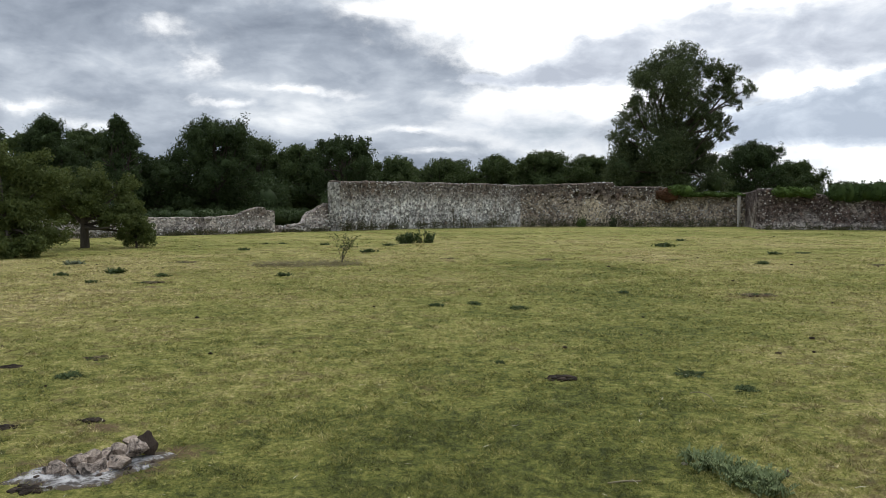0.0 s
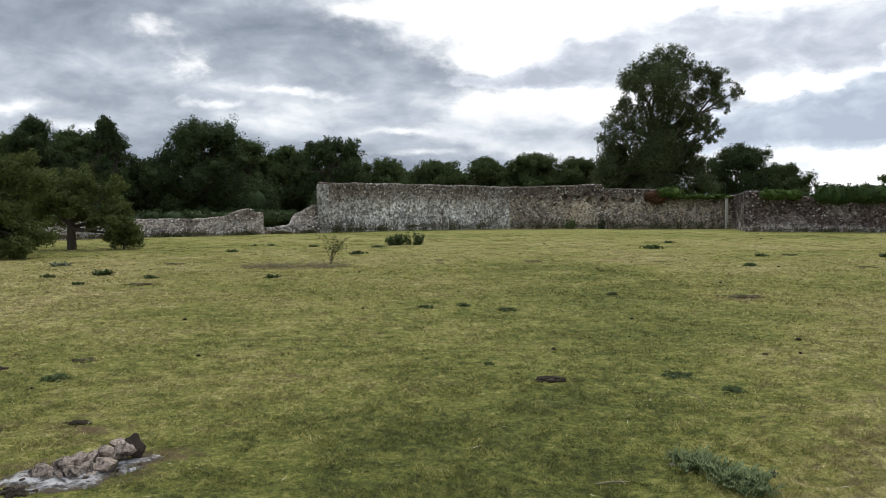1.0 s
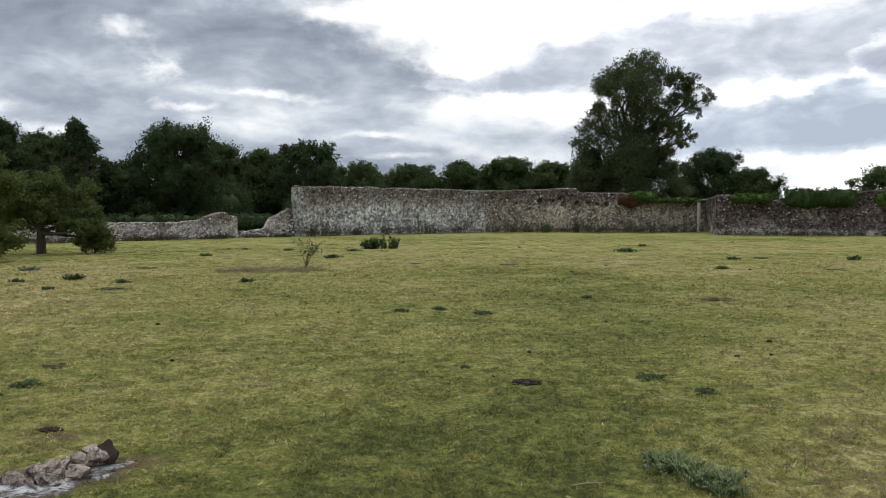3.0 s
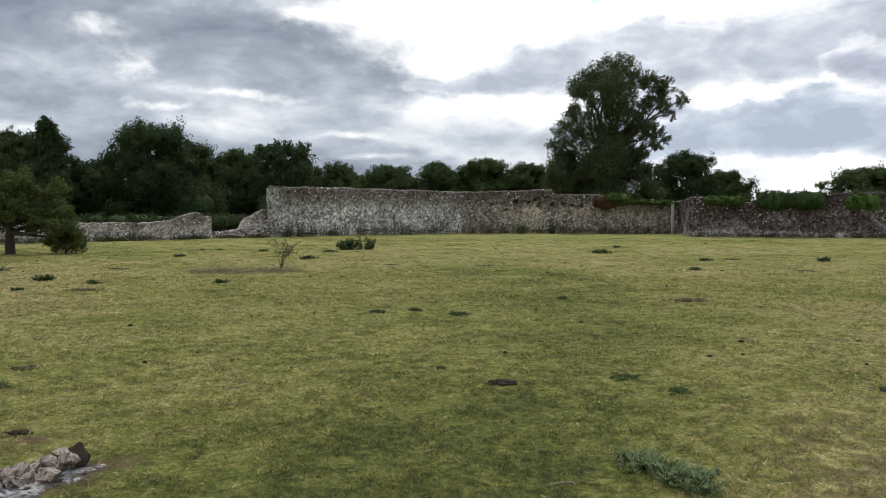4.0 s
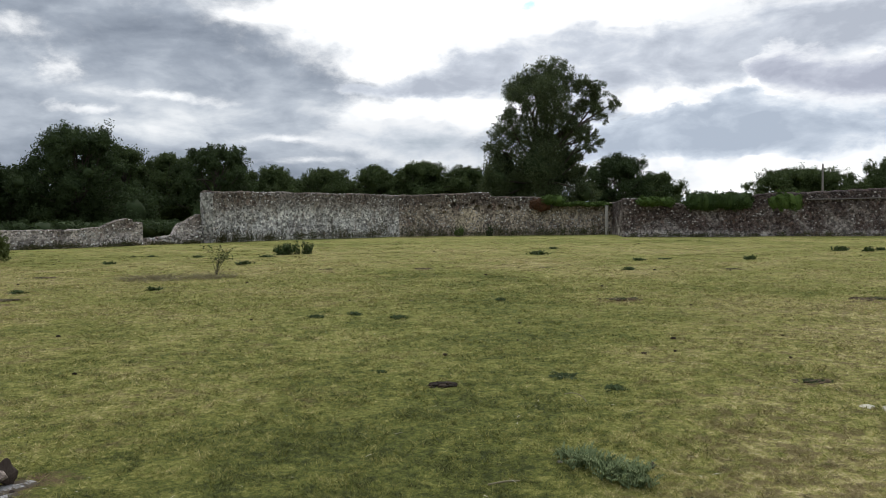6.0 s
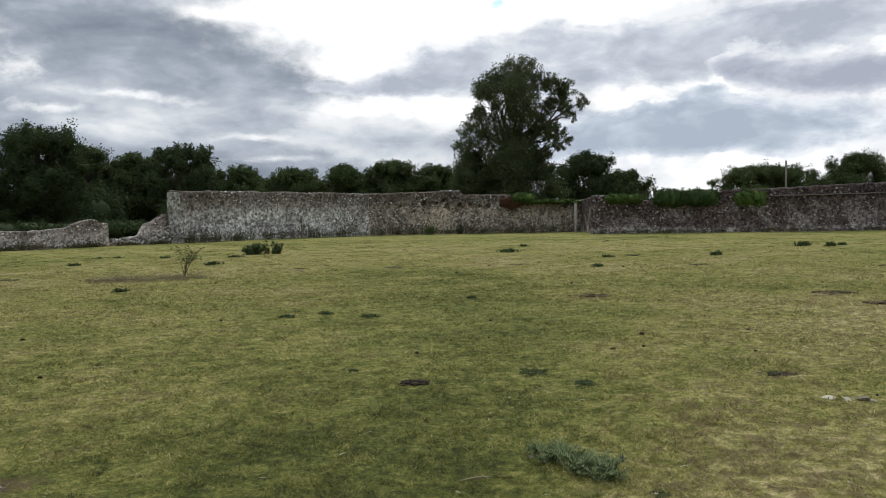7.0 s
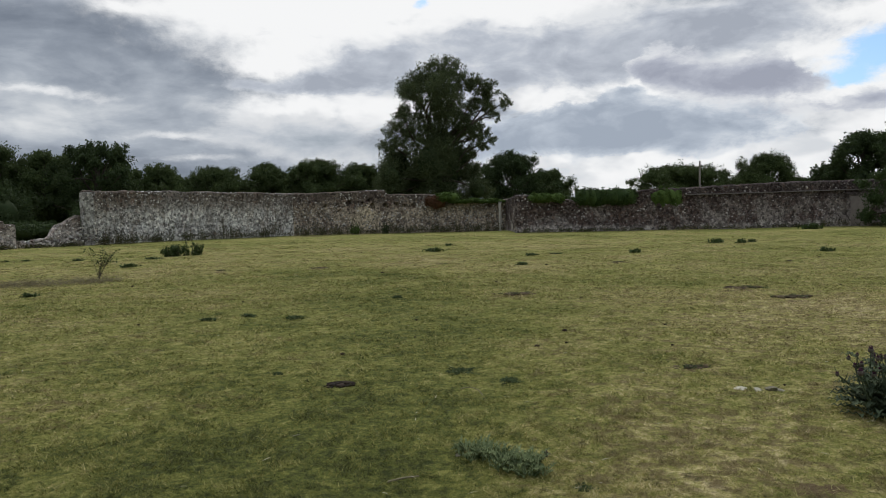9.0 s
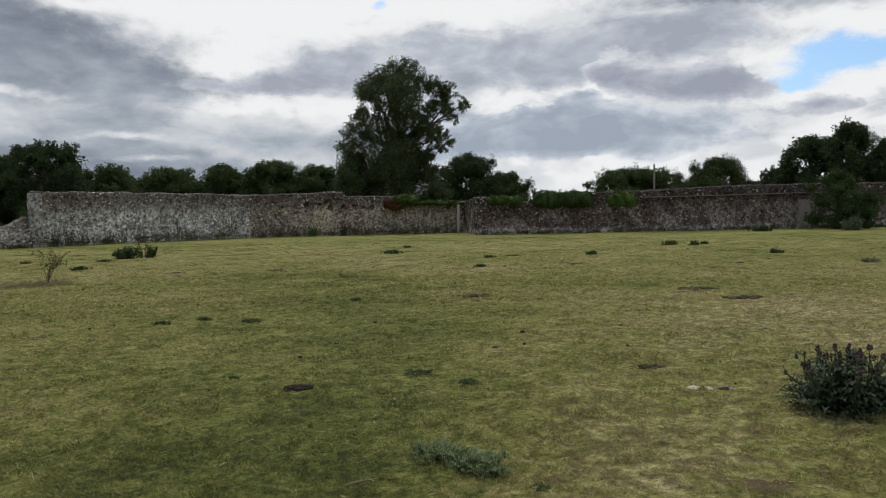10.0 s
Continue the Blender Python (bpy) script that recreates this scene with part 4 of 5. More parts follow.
def strip(origin, a, L, W, up, curl, segs, lobes, g):
    d = np.array([math.cos(a), math.sin(a), 0])
    s = np.array([-math.sin(a), math.cos(a), 0])
    v = []
    for i in range(segs + 1):
        t = i / segs
        w = W * (0.35 + 1.9 * t * (1 - t)) * (1 - 0.85 * t * t)
        if lobes and 0 < i < segs:
            w *= 1 + lobes * (1 if i % 2 else -0.75)
        p = origin + d * L * t * (1 - 0.25 * up * t) + np.array([0, 0, L * (up * t - curl * up * t * t) + (0.012 if lobes and i % 2 else 0)])
        lift = np.array([0, 0, 0.25 * w])
        v += [p - s * w * 0.5 + lift, p, p + s * w * 0.5 + lift]
    f = []
    for i in range(segs):
        for k in (0, 1):
            f.append((3 * i + k, 3 * i + k + 1, 3 * i + k + 4, 3 * i + k + 3))
    return np.array(v), np.array(f)


LEAF_WEED = foliage("weed_leaves", (0.028, 0.045, 0.015), (0.075, 0.105, 0.035), 0.2)
LEAF_THISTLE = foliage("thistle_leaves", (0.03, 0.056, 0.016), (0.27, 0.32, 0.15), 0.18)
LEAF_STRAW = foliage("dead_stems", (0.12, 0.10, 0.055), (0.34, 0.29, 0.18), 0.15)
LEAF_GREY = foliage("grey_weed", (0.075, 0.09, 0.055), (0.17, 0.19, 0.115), 0.2)
TUFTS = "weed tufts in the meadow"


def tuft(x, y, wide, seed, mat=None, tall=0.9, label="dark green weed tuft in the short grass"):
    g = np.random.default_rng(seed)
    x, y = seated(x, y)
    z = ground_z(x, y)
    t = thing("weed_tuft", label, "weed", (x, y, z), TUFTS)
    pieces = [fronds(g, int(26 + 30 * min(1, wide)), (0, 0, -0.01), wide * 0.2, wide * 0.33, wide * 0.13, tall, 0.25),
              fronds(g, 30, (0, 0, 0), wide * 0.16, wide * 0.2, wide * 0.11, tall * 1.8, 0.2)]
    put("leaves", mesh_of("leaves", *joined(pieces), mat or LEAF_WEED), t)
    return t


for k, (x, y, wd) in enumerate((
    (-7.62, 17.73, 0.68), (-6.20, 16.81, 0.4), (-7.17, 15.51, 0.32), (-8.66, 17.22, 0.4), (-7.05, 26.83, 0.5), (-3.53, 16.79, 0.42), (-4.66, 30.01, 0.45), (-2.05, 29.34, 0.5),
    (0.47, 11.83, 0.28), (-0.11, 11.66, 0.28), (1.12, 11.29, 0.32), (3.14, 13.24, 0.28), (7.99, 27.58, 0.8), (9.88, 31.70, 0.5), (8.14, 19.39, 0.38), (10.02, 23.05, 0.45),
    (0.55, 7.4, 0.13), (19.37, 26.12, 0.6), (20.07, 25.47, 0.6), (20.98, 25.95, 0.4), (18.59, 19.52, 0.5), (13.5, 22.45, 0.5), (8.28, 19.72, 0.3), (20.04, 26.86, 0.5),
    (-6.55, 31.08, 0.35), (-2.51, 25.16, 0.6), (-7.26, 31.15, 0.3), (33.3, 36.0, 1.2),
)):
    tuft(x, y, wd, 300 + k, tall=0.7 if y < 14 else 1.6 if x > 13 else 1.0)
for k, (x, y, wd) in enumerate(((2.23, 6.84, 0.30), (2.52, 6.28, 0.26), (-3.44, 6.90, 0.32), (1.91, 3.67, 0.14), (11.1, 23.46, 0.5))):
    tuft(x, y, wd, 350 + k, LEAF_WEED, 0.3, "flat rosette of green weed leaves in the turf")
tuft(-10.02, 20.61, 0.62, 371, LEAF_GREY, 0.9, "grey-green thistle clump in the grass")
tuft(17.52, 15.04, 0.6, 373, LEAF_STRAW, 1.1, "tuft of dry seeding stems in the meadow")


def shrub(x, y, wide, tall, n, label, seed, mat, spread=0.8, name="shrub"):
    """Upright leafy shoots from one root."""
    g = np.random.default_rng(seed)
    t = thing(name, label, "shrub", (x, y, ground_z(x, y)))
    stems, pts = [], []
    for k in range(n):
        a = g.uniform(0, 6.28)
        top = np.array([math.cos(a) * wide * 0.5 * g.uniform(0.1, 1), math.sin(a) * wide * 0.5 * g.uniform(0.1, 1), tall * g.uniform(0.6, 1.0)])
        top[2] *= 1 - 0.5 * (math.hypot(top[0], top[1]) / (wide * 0.5)) ** 2
        root = np.array([top[0] * 0.6, top[1] * 0.6, -0.03])
        stems.append(limb(root, top, 0.012, 0.004, g, 0.06, 5))
        m = 34
        q = g.uniform(0.0, 1.0, (m, 1))
        pts.append(root + (top - root) * q + g.normal(0, wide * 0.05 * spread, (m, 3)))
    put("stalk", mesh_of("stalk", *joined(stems), BARK, True), t, "thin brown stems")
    put("leaves", mesh_of("leaves", *leaves(np.concatenate(pts), wide * 0.13, g, 0.32, -0.8), mat), t)
    return t


shrub(-1.4, 30.97, 1.15, 0.5, 26, "dark leafy dock shrub standing in the meadow", 61, LEAF_WEED)
shrub(-0.75, 31.0, 0.95, 0.6, 14, "dark leafy dock shrub with leaning shoots", 62, LEAF_WEED)
shrub(38.5, 34.4, 1.5, 0.95, 26, "grey-green bushy weed near the doorway", 65, LEAF_GREY)
shrub(9.6, 52.6, 0.9, 0.85, 16, "bright green bush at the foot of the brown wall", 63, LEAF_IVY)
shrub(11.7, 52.6, 0.8, 0.95, 18, "dark green bush at the foot of the brown wall", 64, LEAF_DARK)


def build_sapling():
    g = np.random.default_rng(66)
    t = thing("sapling", "spindly young sapling with few small leaves", "sapling", (-2.85, 21.36, ground_z(-2.85, 21.36)))
    stems, pts = [], []
    for k in range(7):
        top = np.array([g.normal(0, 0.2), g.normal(0, 0.15), g.uniform(0.5, 0.85)])
        stems.append(limb((0, 0, -0.03), top, 0.008, 0.003, g, 0.08, 6))
        for _ in range(4):
            q = g.uniform(0.4, 0.9)
            tip = top * q + np.array([g.normal(0, 0.12), g.normal(0, 0.1), g.uniform(0.05, 0.15)])
            stems.append(limb(top * q, tip, 0.005, 0.002, g, 0.05, 4))
            pts.append(tip + g.normal(0, 0.04, (9, 3)))
    put("stalk", mesh_of("stalk", *joined(stems), BARK, True), t)
    put("leaves", mesh_of("leaves", *leaves(np.concatenate(pts), 0.055, g), LEAF_WEED), t)


build_sapling()


def build_dead_stems():
    """The patch of dead stalks round the sapling, and dry stalks scattered over the turf."""
    g = np.random.default_rng(67)
    out = []
    for k in range(620):
        a, q = g.uniform(0, 6.283), g.uniform(0, 1) ** 0.4
        x, y = -3.66 + 1.45 * q * math.cos(a) + g.normal(0, 0.08), 20.25 + 0.75 * q * math.sin(a) + g.normal(0, 0.1)
        h = g.uniform(0.03, 0.1) + 0.14 * g.uniform(0, 1) ** 3
        p = np.array([x, y, ground_z(x, y) - 0.01])
        out.append(tube([p, p + [g.normal(0, 0.05), g.normal(0, 0.05), h * 0.6], p + [g.normal(0, 0.1), g.normal(0, 0.1), h]], [0.0045, 0.004, 0.002], 3))
    tagged(put("dead_stems", mesh_of("dead_stems", *joined(out), LEAF_STRAW)), "patch of dead brown stalks in the meadow", "dead stems", kind="stuff")


build_dead_stems()


def build_litter():
    """Small dark droppings and pale bits of straw strewn over the turf."""
    g = np.random.default_rng(69)
    dark, pale = [], []
    for k in range(46):
        d = 7.0 * math.exp(g.uniform(0, math.log(40 / 7.0)))
        x, y = polar(g.uniform(-32, 52), d)
        s = g.uniform(0.008, 0.016) * (1 + d / 20)
        z = ground_z(x, y) + 0.012
        dark.append(lump((x, y, z), (s * 1.5, s, s * 0.7), g, 0.35, 3, 5))
    for k in range(190):
        d = 3.8 * math.exp(g.uniform(0, math.log(20 / 3.8)))
        x, y = polar(g.uniform(-32, 52), d)
        pale.append(strip(np.array([x, y, ground_z(x, y) + 0.02]), g.uniform(0, 6.28), g.uniform(0.02, 0.09), g.uniform(0.003, 0.007) * (1 + d / 12), 0.15, 0.5, 3, 0.0, g))
    tagged(put("droppings", mesh_of("droppings", *joined(dark), DUNG)), "small dark droppings strewn over the turf", "droppings", kind="stuff")
    tagged(put("loose_straw", mesh_of("loose_straw", *joined(pale), STRAW)), "pale bits of loose straw on the turf", "straw", kind="stuff")


STRAW = foliage("bleached_straw", (0.42, 0.37, 0.24), (0.72, 0.67, 0.52), 0.1)
DUNG = stone_material("dry_dung", (0.014, 0.009, 0.006), (0.07, 0.048, 0.032), 40.0)
build_litter()


def build_wall_weeds():
    """Nettles and docks along the foot of the walls."""
    g = np.random.default_rng(68)
    pts, stems = [], []
    runs = ((-6.3, 47.0, 5.3, 53.6, 95, 0.75), (5.6, 53.5, 15.8, 52.8, 80, 0.7), (16.0, 52.7, 20.0, 51.2, 32, 0.6), (18.8, 45.2, 50.0, 35.9, 120, 0.3), (-20, 37.2, -9.9, 44.1, 90, 0.3), (-9.6, 44.6, -7.0, 46.6, 20, 0.25))
    for x0, y0, x1, y1, n, tall in runs:
        for k in range(n):
            q = g.uniform(0, 1)
            h = tall * g.uniform(0.3, 1.0) * (1 + 0.9 * max(0, math.sin(q * 23 + x0)) ** 4)
            x, y = x0 + (x1 - x0) * q, y0 + (y1 - y0) * q - g.uniform(0.0, 0.25)
            for s in range(4):
                dx, dy = g.normal(0, 0.12, 2)
                stems.append(tube([(x + dx, y + dy, -0.05), (x + dx * 1.2, y + dy, h * 0.6), (x + dx * 1.6, y + dy, h)], [0.008, 0.006, 0.003], 3))
            pts.append(np.array([x, y, h * 0.5]) + g.normal(0, 1, (34, 3)) * (0.14, 0.1, h * 0.27))
    v, f = joined([leaves(np.concatenate(pts), 0.1, g, 0.5)] + stems)
    v[:, 2] = np.maximum(v[:, 2], -0.05)
    tagged(put("wall_weeds", mesh_of("wall_weeds", v, f, LEAF_WALLWEED)), "nettles and docks along the foot of the walls", "weeds", kind="stuff")


LEAF_WALLWEED = foliage("wall_weed_leaves", (0.035, 0.042, 0.018), (0.12, 0.115, 0.055), 0.2, (0.22, 0.165, 0.10))
build_wall_weeds()

# ---------------------------------------------------------------- dung, earth, stones
PATS = "dung pats in the meadow"


def dung_pat(x, y, wide, seed, mat=None, label="dark crumbled dung pat on the grass", name="dung_pat"):
    g = np.random.default_rng(seed)
    x, y = seated(x, y)
    t = thing(name, label, "dung", (x, y, ground_z(x, y)), PATS)
    bits = []
    for k in range(60):
        a, q = g.uniform(0, 6.28), g.uniform(0, 1) ** 0.6
        r = wide * g.uniform(0.035, 0.12) * (1.2 - 0.5 * q)
        bits.append(lump((math.cos(a) * q * wide * 0.42, math.sin(a) * q * wide * 0.3, r * 0.22 * (1.6 - q)), (r, r * 0.9, r * 0.36), g, 0.35, 4, 7))
    put("crust", mesh_of("crust", *joined(bits), mat or DUNG), t)


# the second to fourth, by the fire, stand for flat dark scorched patches
for k, (x, y, wd) in enumerate(((1.04, 6.71, 0.36), (-2.56, 5.44, 0.24), (-3.09, 5.30, 0.22), (-2.28, 4.12, 0.28), (-4.22, 7.36, 0.28), (14.76, 16.76, 0.28))):
    dung_pat(x, y, wd, 400 + k)

EARTH = stone_material("dry_earth", (0.05, 0.034, 0.02), (0.19, 0.135, 0.085), 30.0)


def earth_scrape(x, y, wide, deep, seed, label):
    """A low heap of crumbled earth with weeds round it."""
    g = np.random.default_rng(seed)
    x, y = seated(x, y)
    t = thing("earth_scrape", label, "bare earth", (x, y, ground_z(x, y)), "scrapes of bare earth")
    bits = []
    for k in range(46):
        u, v = np.clip(g.normal(0, 0.22, 2), -0.5, 0.5)
        r = wide * g.uniform(0.03, 0.09)
        bits.append(lump((u * wide, v * deep, r * 0.12), (r * 1.3, r, r * 0.32), g, 0.4, 3, 6))
    put("soil", mesh_of("soil", *joined(bits), EARTH), t, kind="stuff")
    blades = [fronds(g, 7, (np.clip(g.normal(0, 0.25), -0.5, 0.5) * wide, np.clip(g.normal(0, 0.25), -0.5, 0.5) * deep, -0.005), 0.02, wide * 0.1, wide * 0.03, 0.7, 0.2, 4) for _ in range(12)]
    put("leaves", mesh_of("leaves", *joined(blades), LEAF_WEED), t)


for k, (x, y, wd, dp) in enumerate(((9.46, 11.83, 0.75, 0.5), (9.14, 10.22, 0.8, 0.4), (4.36, 6.18, 0.34, 0.2), (5.26, 12.8, 0.75, 0.4), (2.86, 21.48, 0.55, 0.4), (0.19, 22.09, 0.5, 0.4),
                                    (-5.9, 15.41, 0.6, 0.4), (-7.19, 21.07, 0.6, 0.5), (6.31, 20.97, 0.4, 0.3), (10.89, 18.86, 0.5, 0.4), (-3.56, 7.75, 0.3, 0.24))):
    earth_scrape(x, y, wd, dp, 450 + k, "low dark heap of crumbled earth in the turf" if wd > 0.45 else "small scrape of bare brown earth in the turf")


def stone(name, label, x, y, size, seed, mat, group="", flat=0.7, z=0.0, turn=0.0):
    """An angular stone lying on the ground."""
    ob = put(name, chipped(name, size, seed, flat, mat))
    g = np.random.default_rng(seed + 1)
    ob.location, ob.rotation_euler = (x, y, ground_z(x, y) + size * flat * 0.55 + z), (g.uniform(-0.2, 0.2), g.uniform(-0.2, 0.2), turn)
    return tagged(ob, label, "stone", group)


def ash_material():
    m, n = material("wood_ash")
    p = place(n)
    k = n.noise(p, 26.0, 6.0, 0.7)
    col = n.mix(n.step(n.noise(p, 6.0, 5.0, 0.65, 0.5), 0.42, 0.6), rgb(0.075, 0.066, 0.06), rgb(0.50, 0.485, 0.47))
    col = n.mix(n.step(k, 0.58, 0.66), col, rgb(0.03, 0.028, 0.027))
    rim = n.node("ShaderNodeAttribute", attribute_name="rim").outputs["Fac"]
    soil = n.mix(n.noise(p, 40.0, 4.0, 0.7), rgb(0.05, 0.04, 0.03), rgb(0.15, 0.12, 0.085))
    col = n.mix(n.step(n.math("MULTIPLY_ADD", n.math("SUBTRACT", n.noise(p, 12.0, 5.0, 0.7), 0.5), 1.6, rim), 0.65, 0.95), col, soil)
    finish(n, col, 0.95, k, 0.8, 0.015, specular=0.05)
    return m


def build_fire():
    g = np.random.default_rng(71)
    STONES = "stones of the dead campfire"
    hearth, n = material("scorched_flint")
    p = place(n)
    each = n.node("ShaderNodeObjectInfo").outputs["Random"]
    col = n.mix(n.step(n.noise(p, 26.0, 6.0, 0.75), 0.35, 0.65), rgb(0.11, 0.08, 0.065), rgb(0.60, 0.49, 0.40))
    col = n.mix(n.math("MULTIPLY", each, 0.45), col, rgb(0.36, 0.28, 0.215))
    col = n.mix(n.step(n.noise(p, 13.0, 5.0, 0.65, 0.8), 0.52, 0.64, 0.0, 0.9), col, rgb(0.04, 0.033, 0.03))
    finish(n, col, 0.9, n.noise(p, 55.0, 5.0, 0.7), 0.9, 0.015)
    char = bark_material("charred_wood", (0.014, 0.011, 0.009), (0.12, 0.088, 0.068))
    # ash lies as a thin uneven spread
    ash = ash_material()
    rings, sides = 12, 48
    v, rim = [], []
    for i in range(rings + 1):
        for k in range(sides):
            a = 2 * math.pi * k / sides
            q = i / rings * (1 + 0.16 * math.sin(3 * a + 1) + 0.1 * math.sin(7 * a) + 0.06 * math.sin(13 * a + 2))
            du, dv = 0.46 * q * math.cos(a), 0.25 * q * math.sin(a)
            x, y = -2.12 + du * 0.8 - dv * 0.6, 4.47 + du * 0.6 + dv * 0.8
            v.append((x, y, ground_z(x, y) + 0.02 * (1 - (i / rings) ** 2) + 0.004 * g.normal() * (i < rings) - 0.012 * (i == rings) + 0.004))
            rim.append(i / rings)
    f = [(i * sides + k, i * sides + (k + 1) % sides, (i + 1) * sides + (k + 1) % sides, (i + 1) * sides + k) for i in range(rings) for k in range(sides)]
    me = mesh_of("ash_patch", np.array(v), np.array(f), ash, True)
    me.attributes.new("rim", "FLOAT", "POINT").data.foreach_set("value", np.array(rim, np.float32))
    tagged(put("ash_patch", me), "grey-white wood ash spread over scorched earth", "ash")
    for k, (x, y, s, z, fl) in enumerate((
            (-2.27, 4.43, 0.07, 0, 0.75), (-2.19, 4.39, 0.065, 0, 0.7), (-2.22, 4.54, 0.085, 0.0, 0.8), (-2.11, 4.43, 0.075, 0, 0.75), (-2.13, 4.55, 0.065, 0.03, 0.9),
            (-2.06, 4.50, 0.06, 0, 1.0), (-1.98, 4.56, 0.10, 0, 0.65), (-2.02, 4.68, 0.08, 0.05, 0.6), (-2.10, 4.65, 0.07, 0.02, 0.7), (-2.16, 4.46, 0.045, 0.06, 0.8),
            (-1.93, 4.68, 0.075, 0.04, 0.8), (-1.96, 4.76, 0.085, 0.06, 0.7), (-2.33, 4.40, 0.04, 0, 0.8), (-2.02, 4.44, 0.035, 0, 0.7))):
        stone("hearth_stone", "angular scorched flint stone in the ash", x, y, s, 500 + k, hearth, STONES, fl, z, k * 1.3)
    stone("charred_log", "burnt black end of a log among the stones", -1.88, 4.74, 0.085, 520, char, "", 0.95, 0.03, 0.4)
    for k, (x, y, s) in enumerate(((-2.36, 4.33, 0.03), (-1.90, 4.50, 0.03), (-2.02, 4.37, 0.03), (-2.2, 4.32, 0.025), (-1.80, 4.62, 0.025))):
        stone("charcoal_lump", "small black lump of charcoal in the ash", x, y, s, 530 + k, char, "charcoal in the ash", 0.7)


build_fire()
BLEACHED = stone_material("bleached_stone", (0.16, 0.14, 0.09), (0.62, 0.57, 0.44), 35.0, False)
for k, (x, y, s, fl) in enumerate(((4.27, 5.35, 0.075, 0.45), (4.38, 5.28, 0.06, 0.4), (4.47, 5.25, 0.09, 0.5), (4.53, 5.19, 0.06, 0.4), (4.33, 5.24, 0.04, 0.4))):
    stone("pale_stone", "pale weathered stone half sunk in the turf", x, y, s * 0.85, 540 + k, BLEACHED, "pale stones in the turf", fl, -0.015)
stone("pale_stone", "small white stone in the short grass", 1.46, 4.56, 0.024, 550, BLEACHED, "", 0.4)


def build_stalks():
    g = np.random.default_rng(72)
    for x, y, r, a0, a1, mat, label in ((2.0, 5.98, 0.1, -0.3, 1.5, LEAF_STRAW, "curved straw stalk lying on the grass"),):
        pts = [(r * math.cos(a) * 1.3, r * 1.8 * math.sin(a), 0.03 + 0.02 * math.sin(2 * a)) for a in np.linspace(a0, a1, 10)]
        ob = tagged(put("straw_stalk", mesh_of("straw_stalk", *tube(pts, [0.004] * 10, 5), mat, True)), label, "stalk")
        ob.location = (x, y, ground_z(x, y))
    pts = [(-0.1, 0, 0.012), (0, 0.01, 0.02), (0.1, 0.03, 0.012)]
    ob = tagged(put("twig", mesh_of("twig", *tube(pts, [0.006, 0.006, 0.004], 6), LEAF_STRAW, True)), "short dry twig lying on the grass", "twig")
    ob.location = (1.02, 4.23, ground_z(1.02, 4.23))


build_stalks()


# ---------------------------------------------------------------- thistles
PURPLE = stone_material("thistle_flower", (0.045, 0.016, 0.03), (0.15, 0.06, 0.095), 40.0)
BRACT = foliage("thistle_bracts", (0.06, 0.055, 0.04), (0.16, 0.13, 0.10), 0.1)


def flower_head(at, r, parent, g):
    """A spiny green-brown cup with a purple tuft on it."""
    cup = [lump((0, 0, 0), (r, r, r * 1.05), g, 0.12, 5, 8), fronds(g, 14, (0, 0, -r * 0.4), r * 0.15, r * 1.7, r * 0.3, 0.9)]
    head = put("flower_head", mesh_of("flower_head", *joined(cup), BRACT), parent)
    head.location = at
    put("petals", mesh_of("petals", *joined([fronds(g, 26, (0, 0, r * 0.7), r * 0.3, r * 1.0, r * 0.22, 2.2), lump((0, 0, r * 0.85), (r * 0.8, r * 0.8, r * 0.45), g, 0.2, 4, 7)]), PURPLE), head, "dull purple petals")


def build_low_thistle():
    g = np.random.default_rng(81)
    x, y = 1.66, 4.22
    t = thing("thistle", "low sprawling grey-green thistle with spiny lobed leaves", "thistle", (x, y, ground_z(x, y)))
    for k, (dx, dy, s) in enumerate(((-0.17, 0.40, 0.6), (-0.1, 0.32, 0.8), (-0.03, 0.24, 0.9), (-0.12, 0.22, 0.7), (0.0, 0.12, 1.0), (0.07, 0.02, 1.1), (-0.02, -0.03, 0.9), (0.12, -0.08, 1.1), (0.05, -0.14, 0.9), (0.17, -0.02, 0.9), (0.14, -0.17, 0.8))):
        put("rosette", mesh_of("rosette", *fronds(g, 30, (dx, dy, g.uniform(0, 0.03)), 0.03, 0.14 * s, 0.024 * s, 1.1, 0.9, 11, 0.5), LEAF_THISTLE), t, kind="stuff")
    flower_head((0.26, -0.02, 0.07), 0.016, t, g)


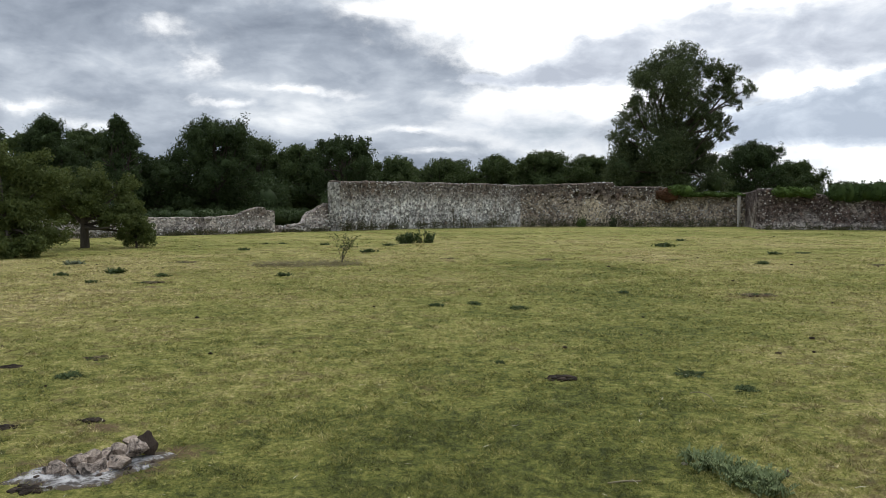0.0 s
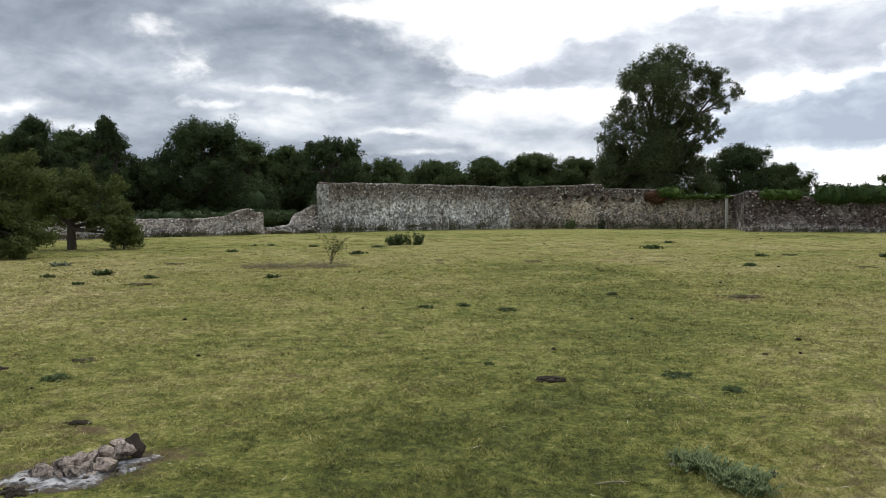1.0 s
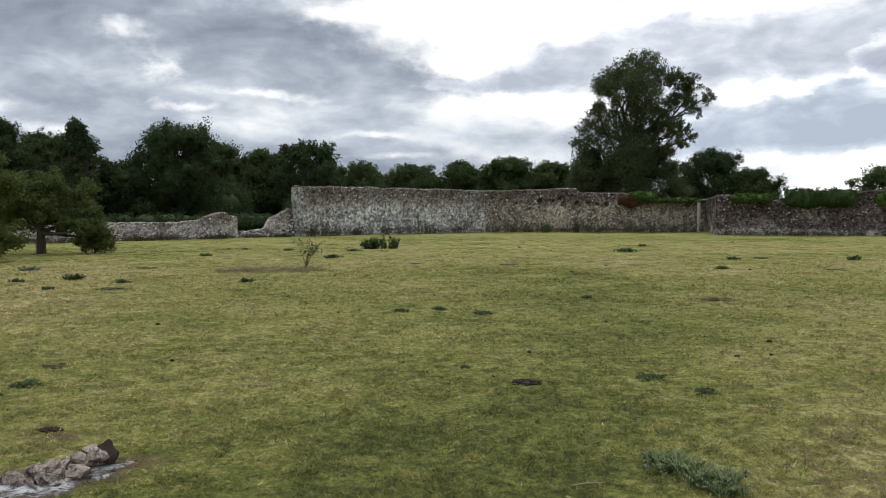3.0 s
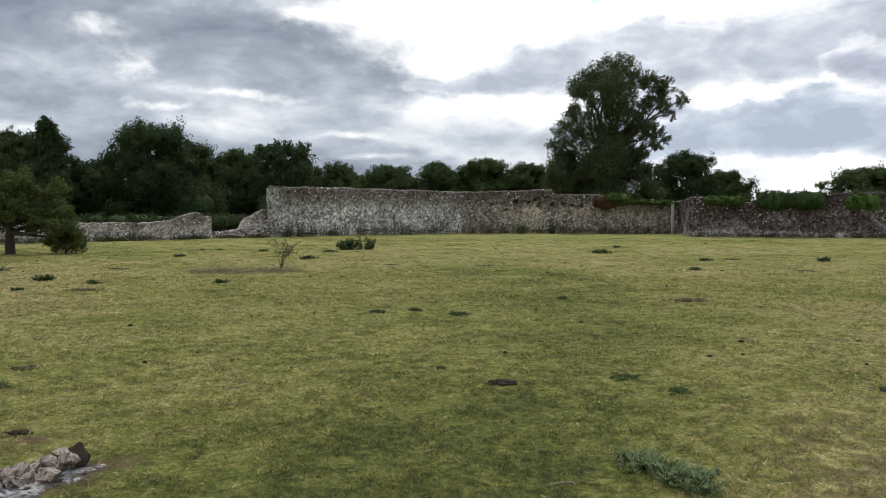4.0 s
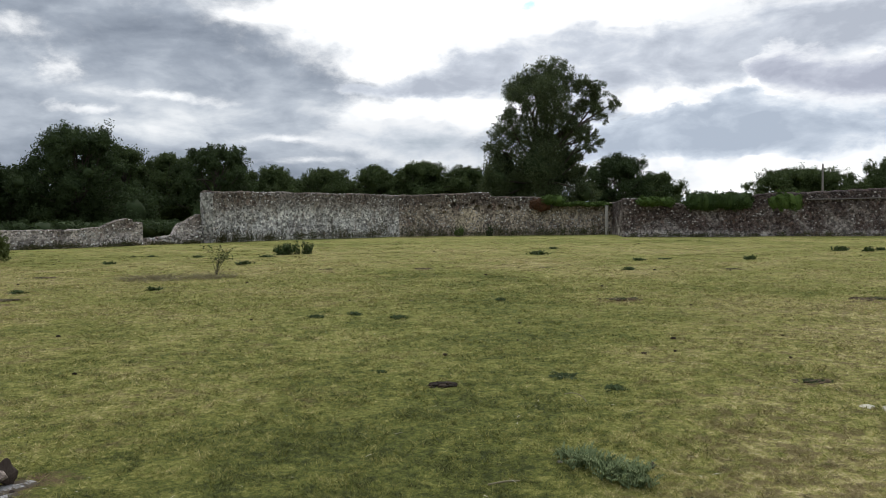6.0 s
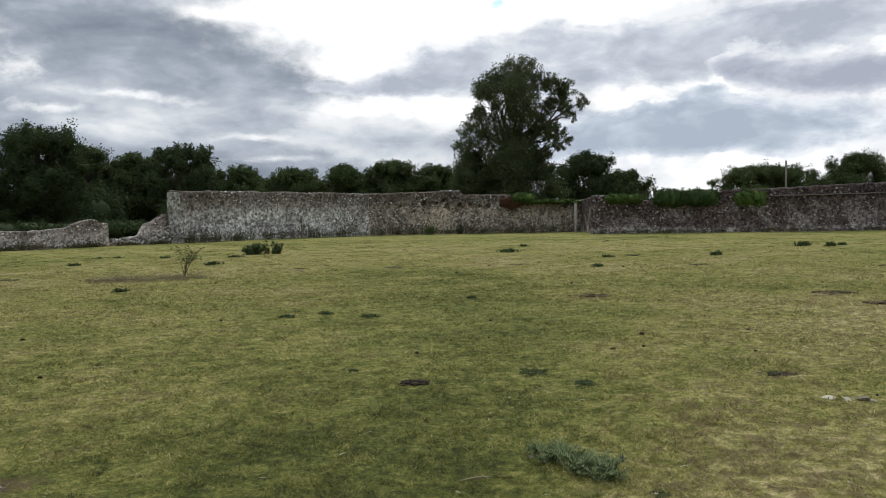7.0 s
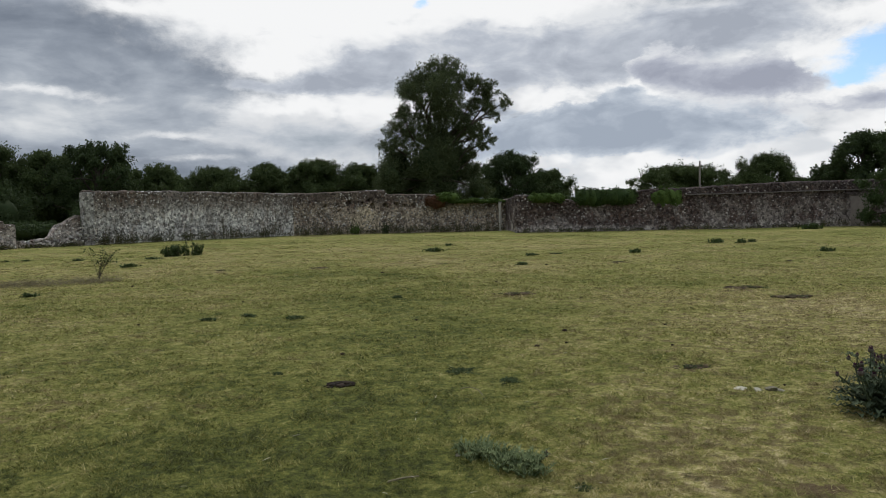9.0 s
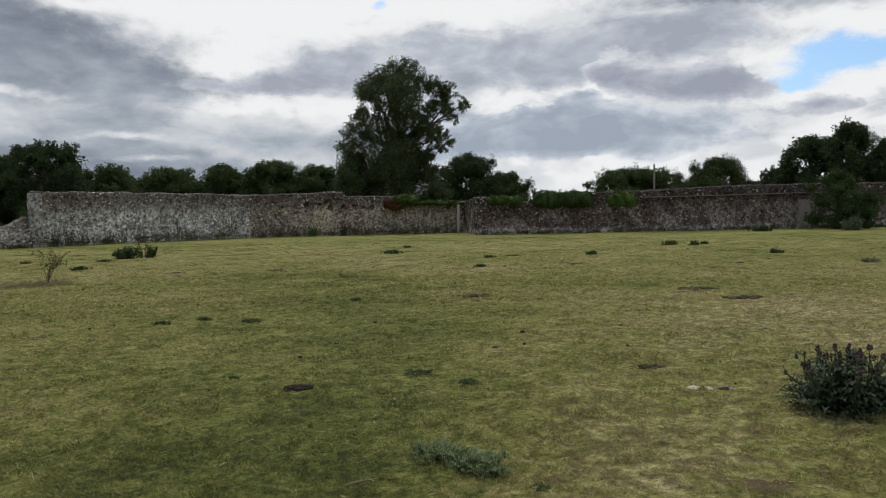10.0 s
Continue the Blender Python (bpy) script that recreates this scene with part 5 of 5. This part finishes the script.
def build_tall_thistle():
    g = np.random.default_rng(82)
    x, y = 4.83, 4.27
    t = thing("thistle", "bushy dark thistle with many dull purple flower heads", "thistle", (x, y, ground_z(x, y)))
    stems, pts, tips = [], [], []
    for k in range(40):
        a = g.uniform(0, 6.28)
        q = g.uniform(0.1, 1.0)
        side = 0.52 * q
        top = np.array([math.cos(a) * side, math.sin(a) * side * 0.75, 0.44 - 0.14 * q * q + g.uniform(-0.06, 0.05)])
        root = np.array([top[0] * 0.45, top[1] * 0.45, -0.02])
        stems.append(limb(root, top, 0.008, 0.004, g, 0.08, 6))
        for _ in range(2):
            s = g.uniform(0.5, 0.85)
            tip = root + (top - root) * s + np.array([g.normal(0, 0.06), g.normal(0, 0.06), g.uniform(0.05, 0.12)])
            stems.append(limb(root + (top - root) * s, tip, 0.004, 0.002, g, 0.05, 4))
            if g.uniform() < 0.3:
                tips.append(tip)
        tips.append(top)
        for _ in range(13):
            s = g.uniform(0.05, 0.9)
            pts.append(strip(root + (top - root) * s + g.normal(0, 0.02, 3), g.uniform(0, 6.28), g.uniform(0.08, 0.16), g.uniform(0.025, 0.05), g.uniform(-0.3, 0.7), 0.6, 6, 0.6, g))
    for k in range(300):
        a, q = g.uniform(0, 6.28), g.uniform(0.1, 1.0)
        pts.append(strip(np.array([math.cos(a) * 0.42 * q, math.sin(a) * 0.32 * q, g.uniform(0.0, 0.24) * (1 - 0.4 * q * q)]), a + g.normal(0, 0.7), g.uniform(0.12, 0.22), g.uniform(0.03, 0.06), g.uniform(0, 0.6), 0.8, 7, 0.6, g))
    for piece in stems:
        put("stem", mesh_of("stem", *piece, LEAF_TALL, True), t)
    put("leaves", mesh_of("leaves", *joined(pts), LEAF_TALL), t)
    for tip in tips:
        flower_head(tuple(tip), g.uniform(0.013, 0.021), t, g)


LEAF_TALL = foliage("dark_thistle_leaves", (0.022, 0.034, 0.018), (0.115, 0.145, 0.08), 0.2)
build_low_thistle()
build_tall_thistle()

# ---------------------------------------------------------------- far pole
pole = thing("telegraph_pole", "thin grey wooden pole beyond the wall", "pole", (34.8, 48.8, ground_z(34.8, 48.8)))
put("shaft", mesh_of("shaft", *tube([(0, 0, -0.3), (0, 0, 2.4), (0, 0, 4.83), (0, 0, 4.87)], [0.085, 0.075, 0.065, 0.01], 10), WOOD, True), pole)
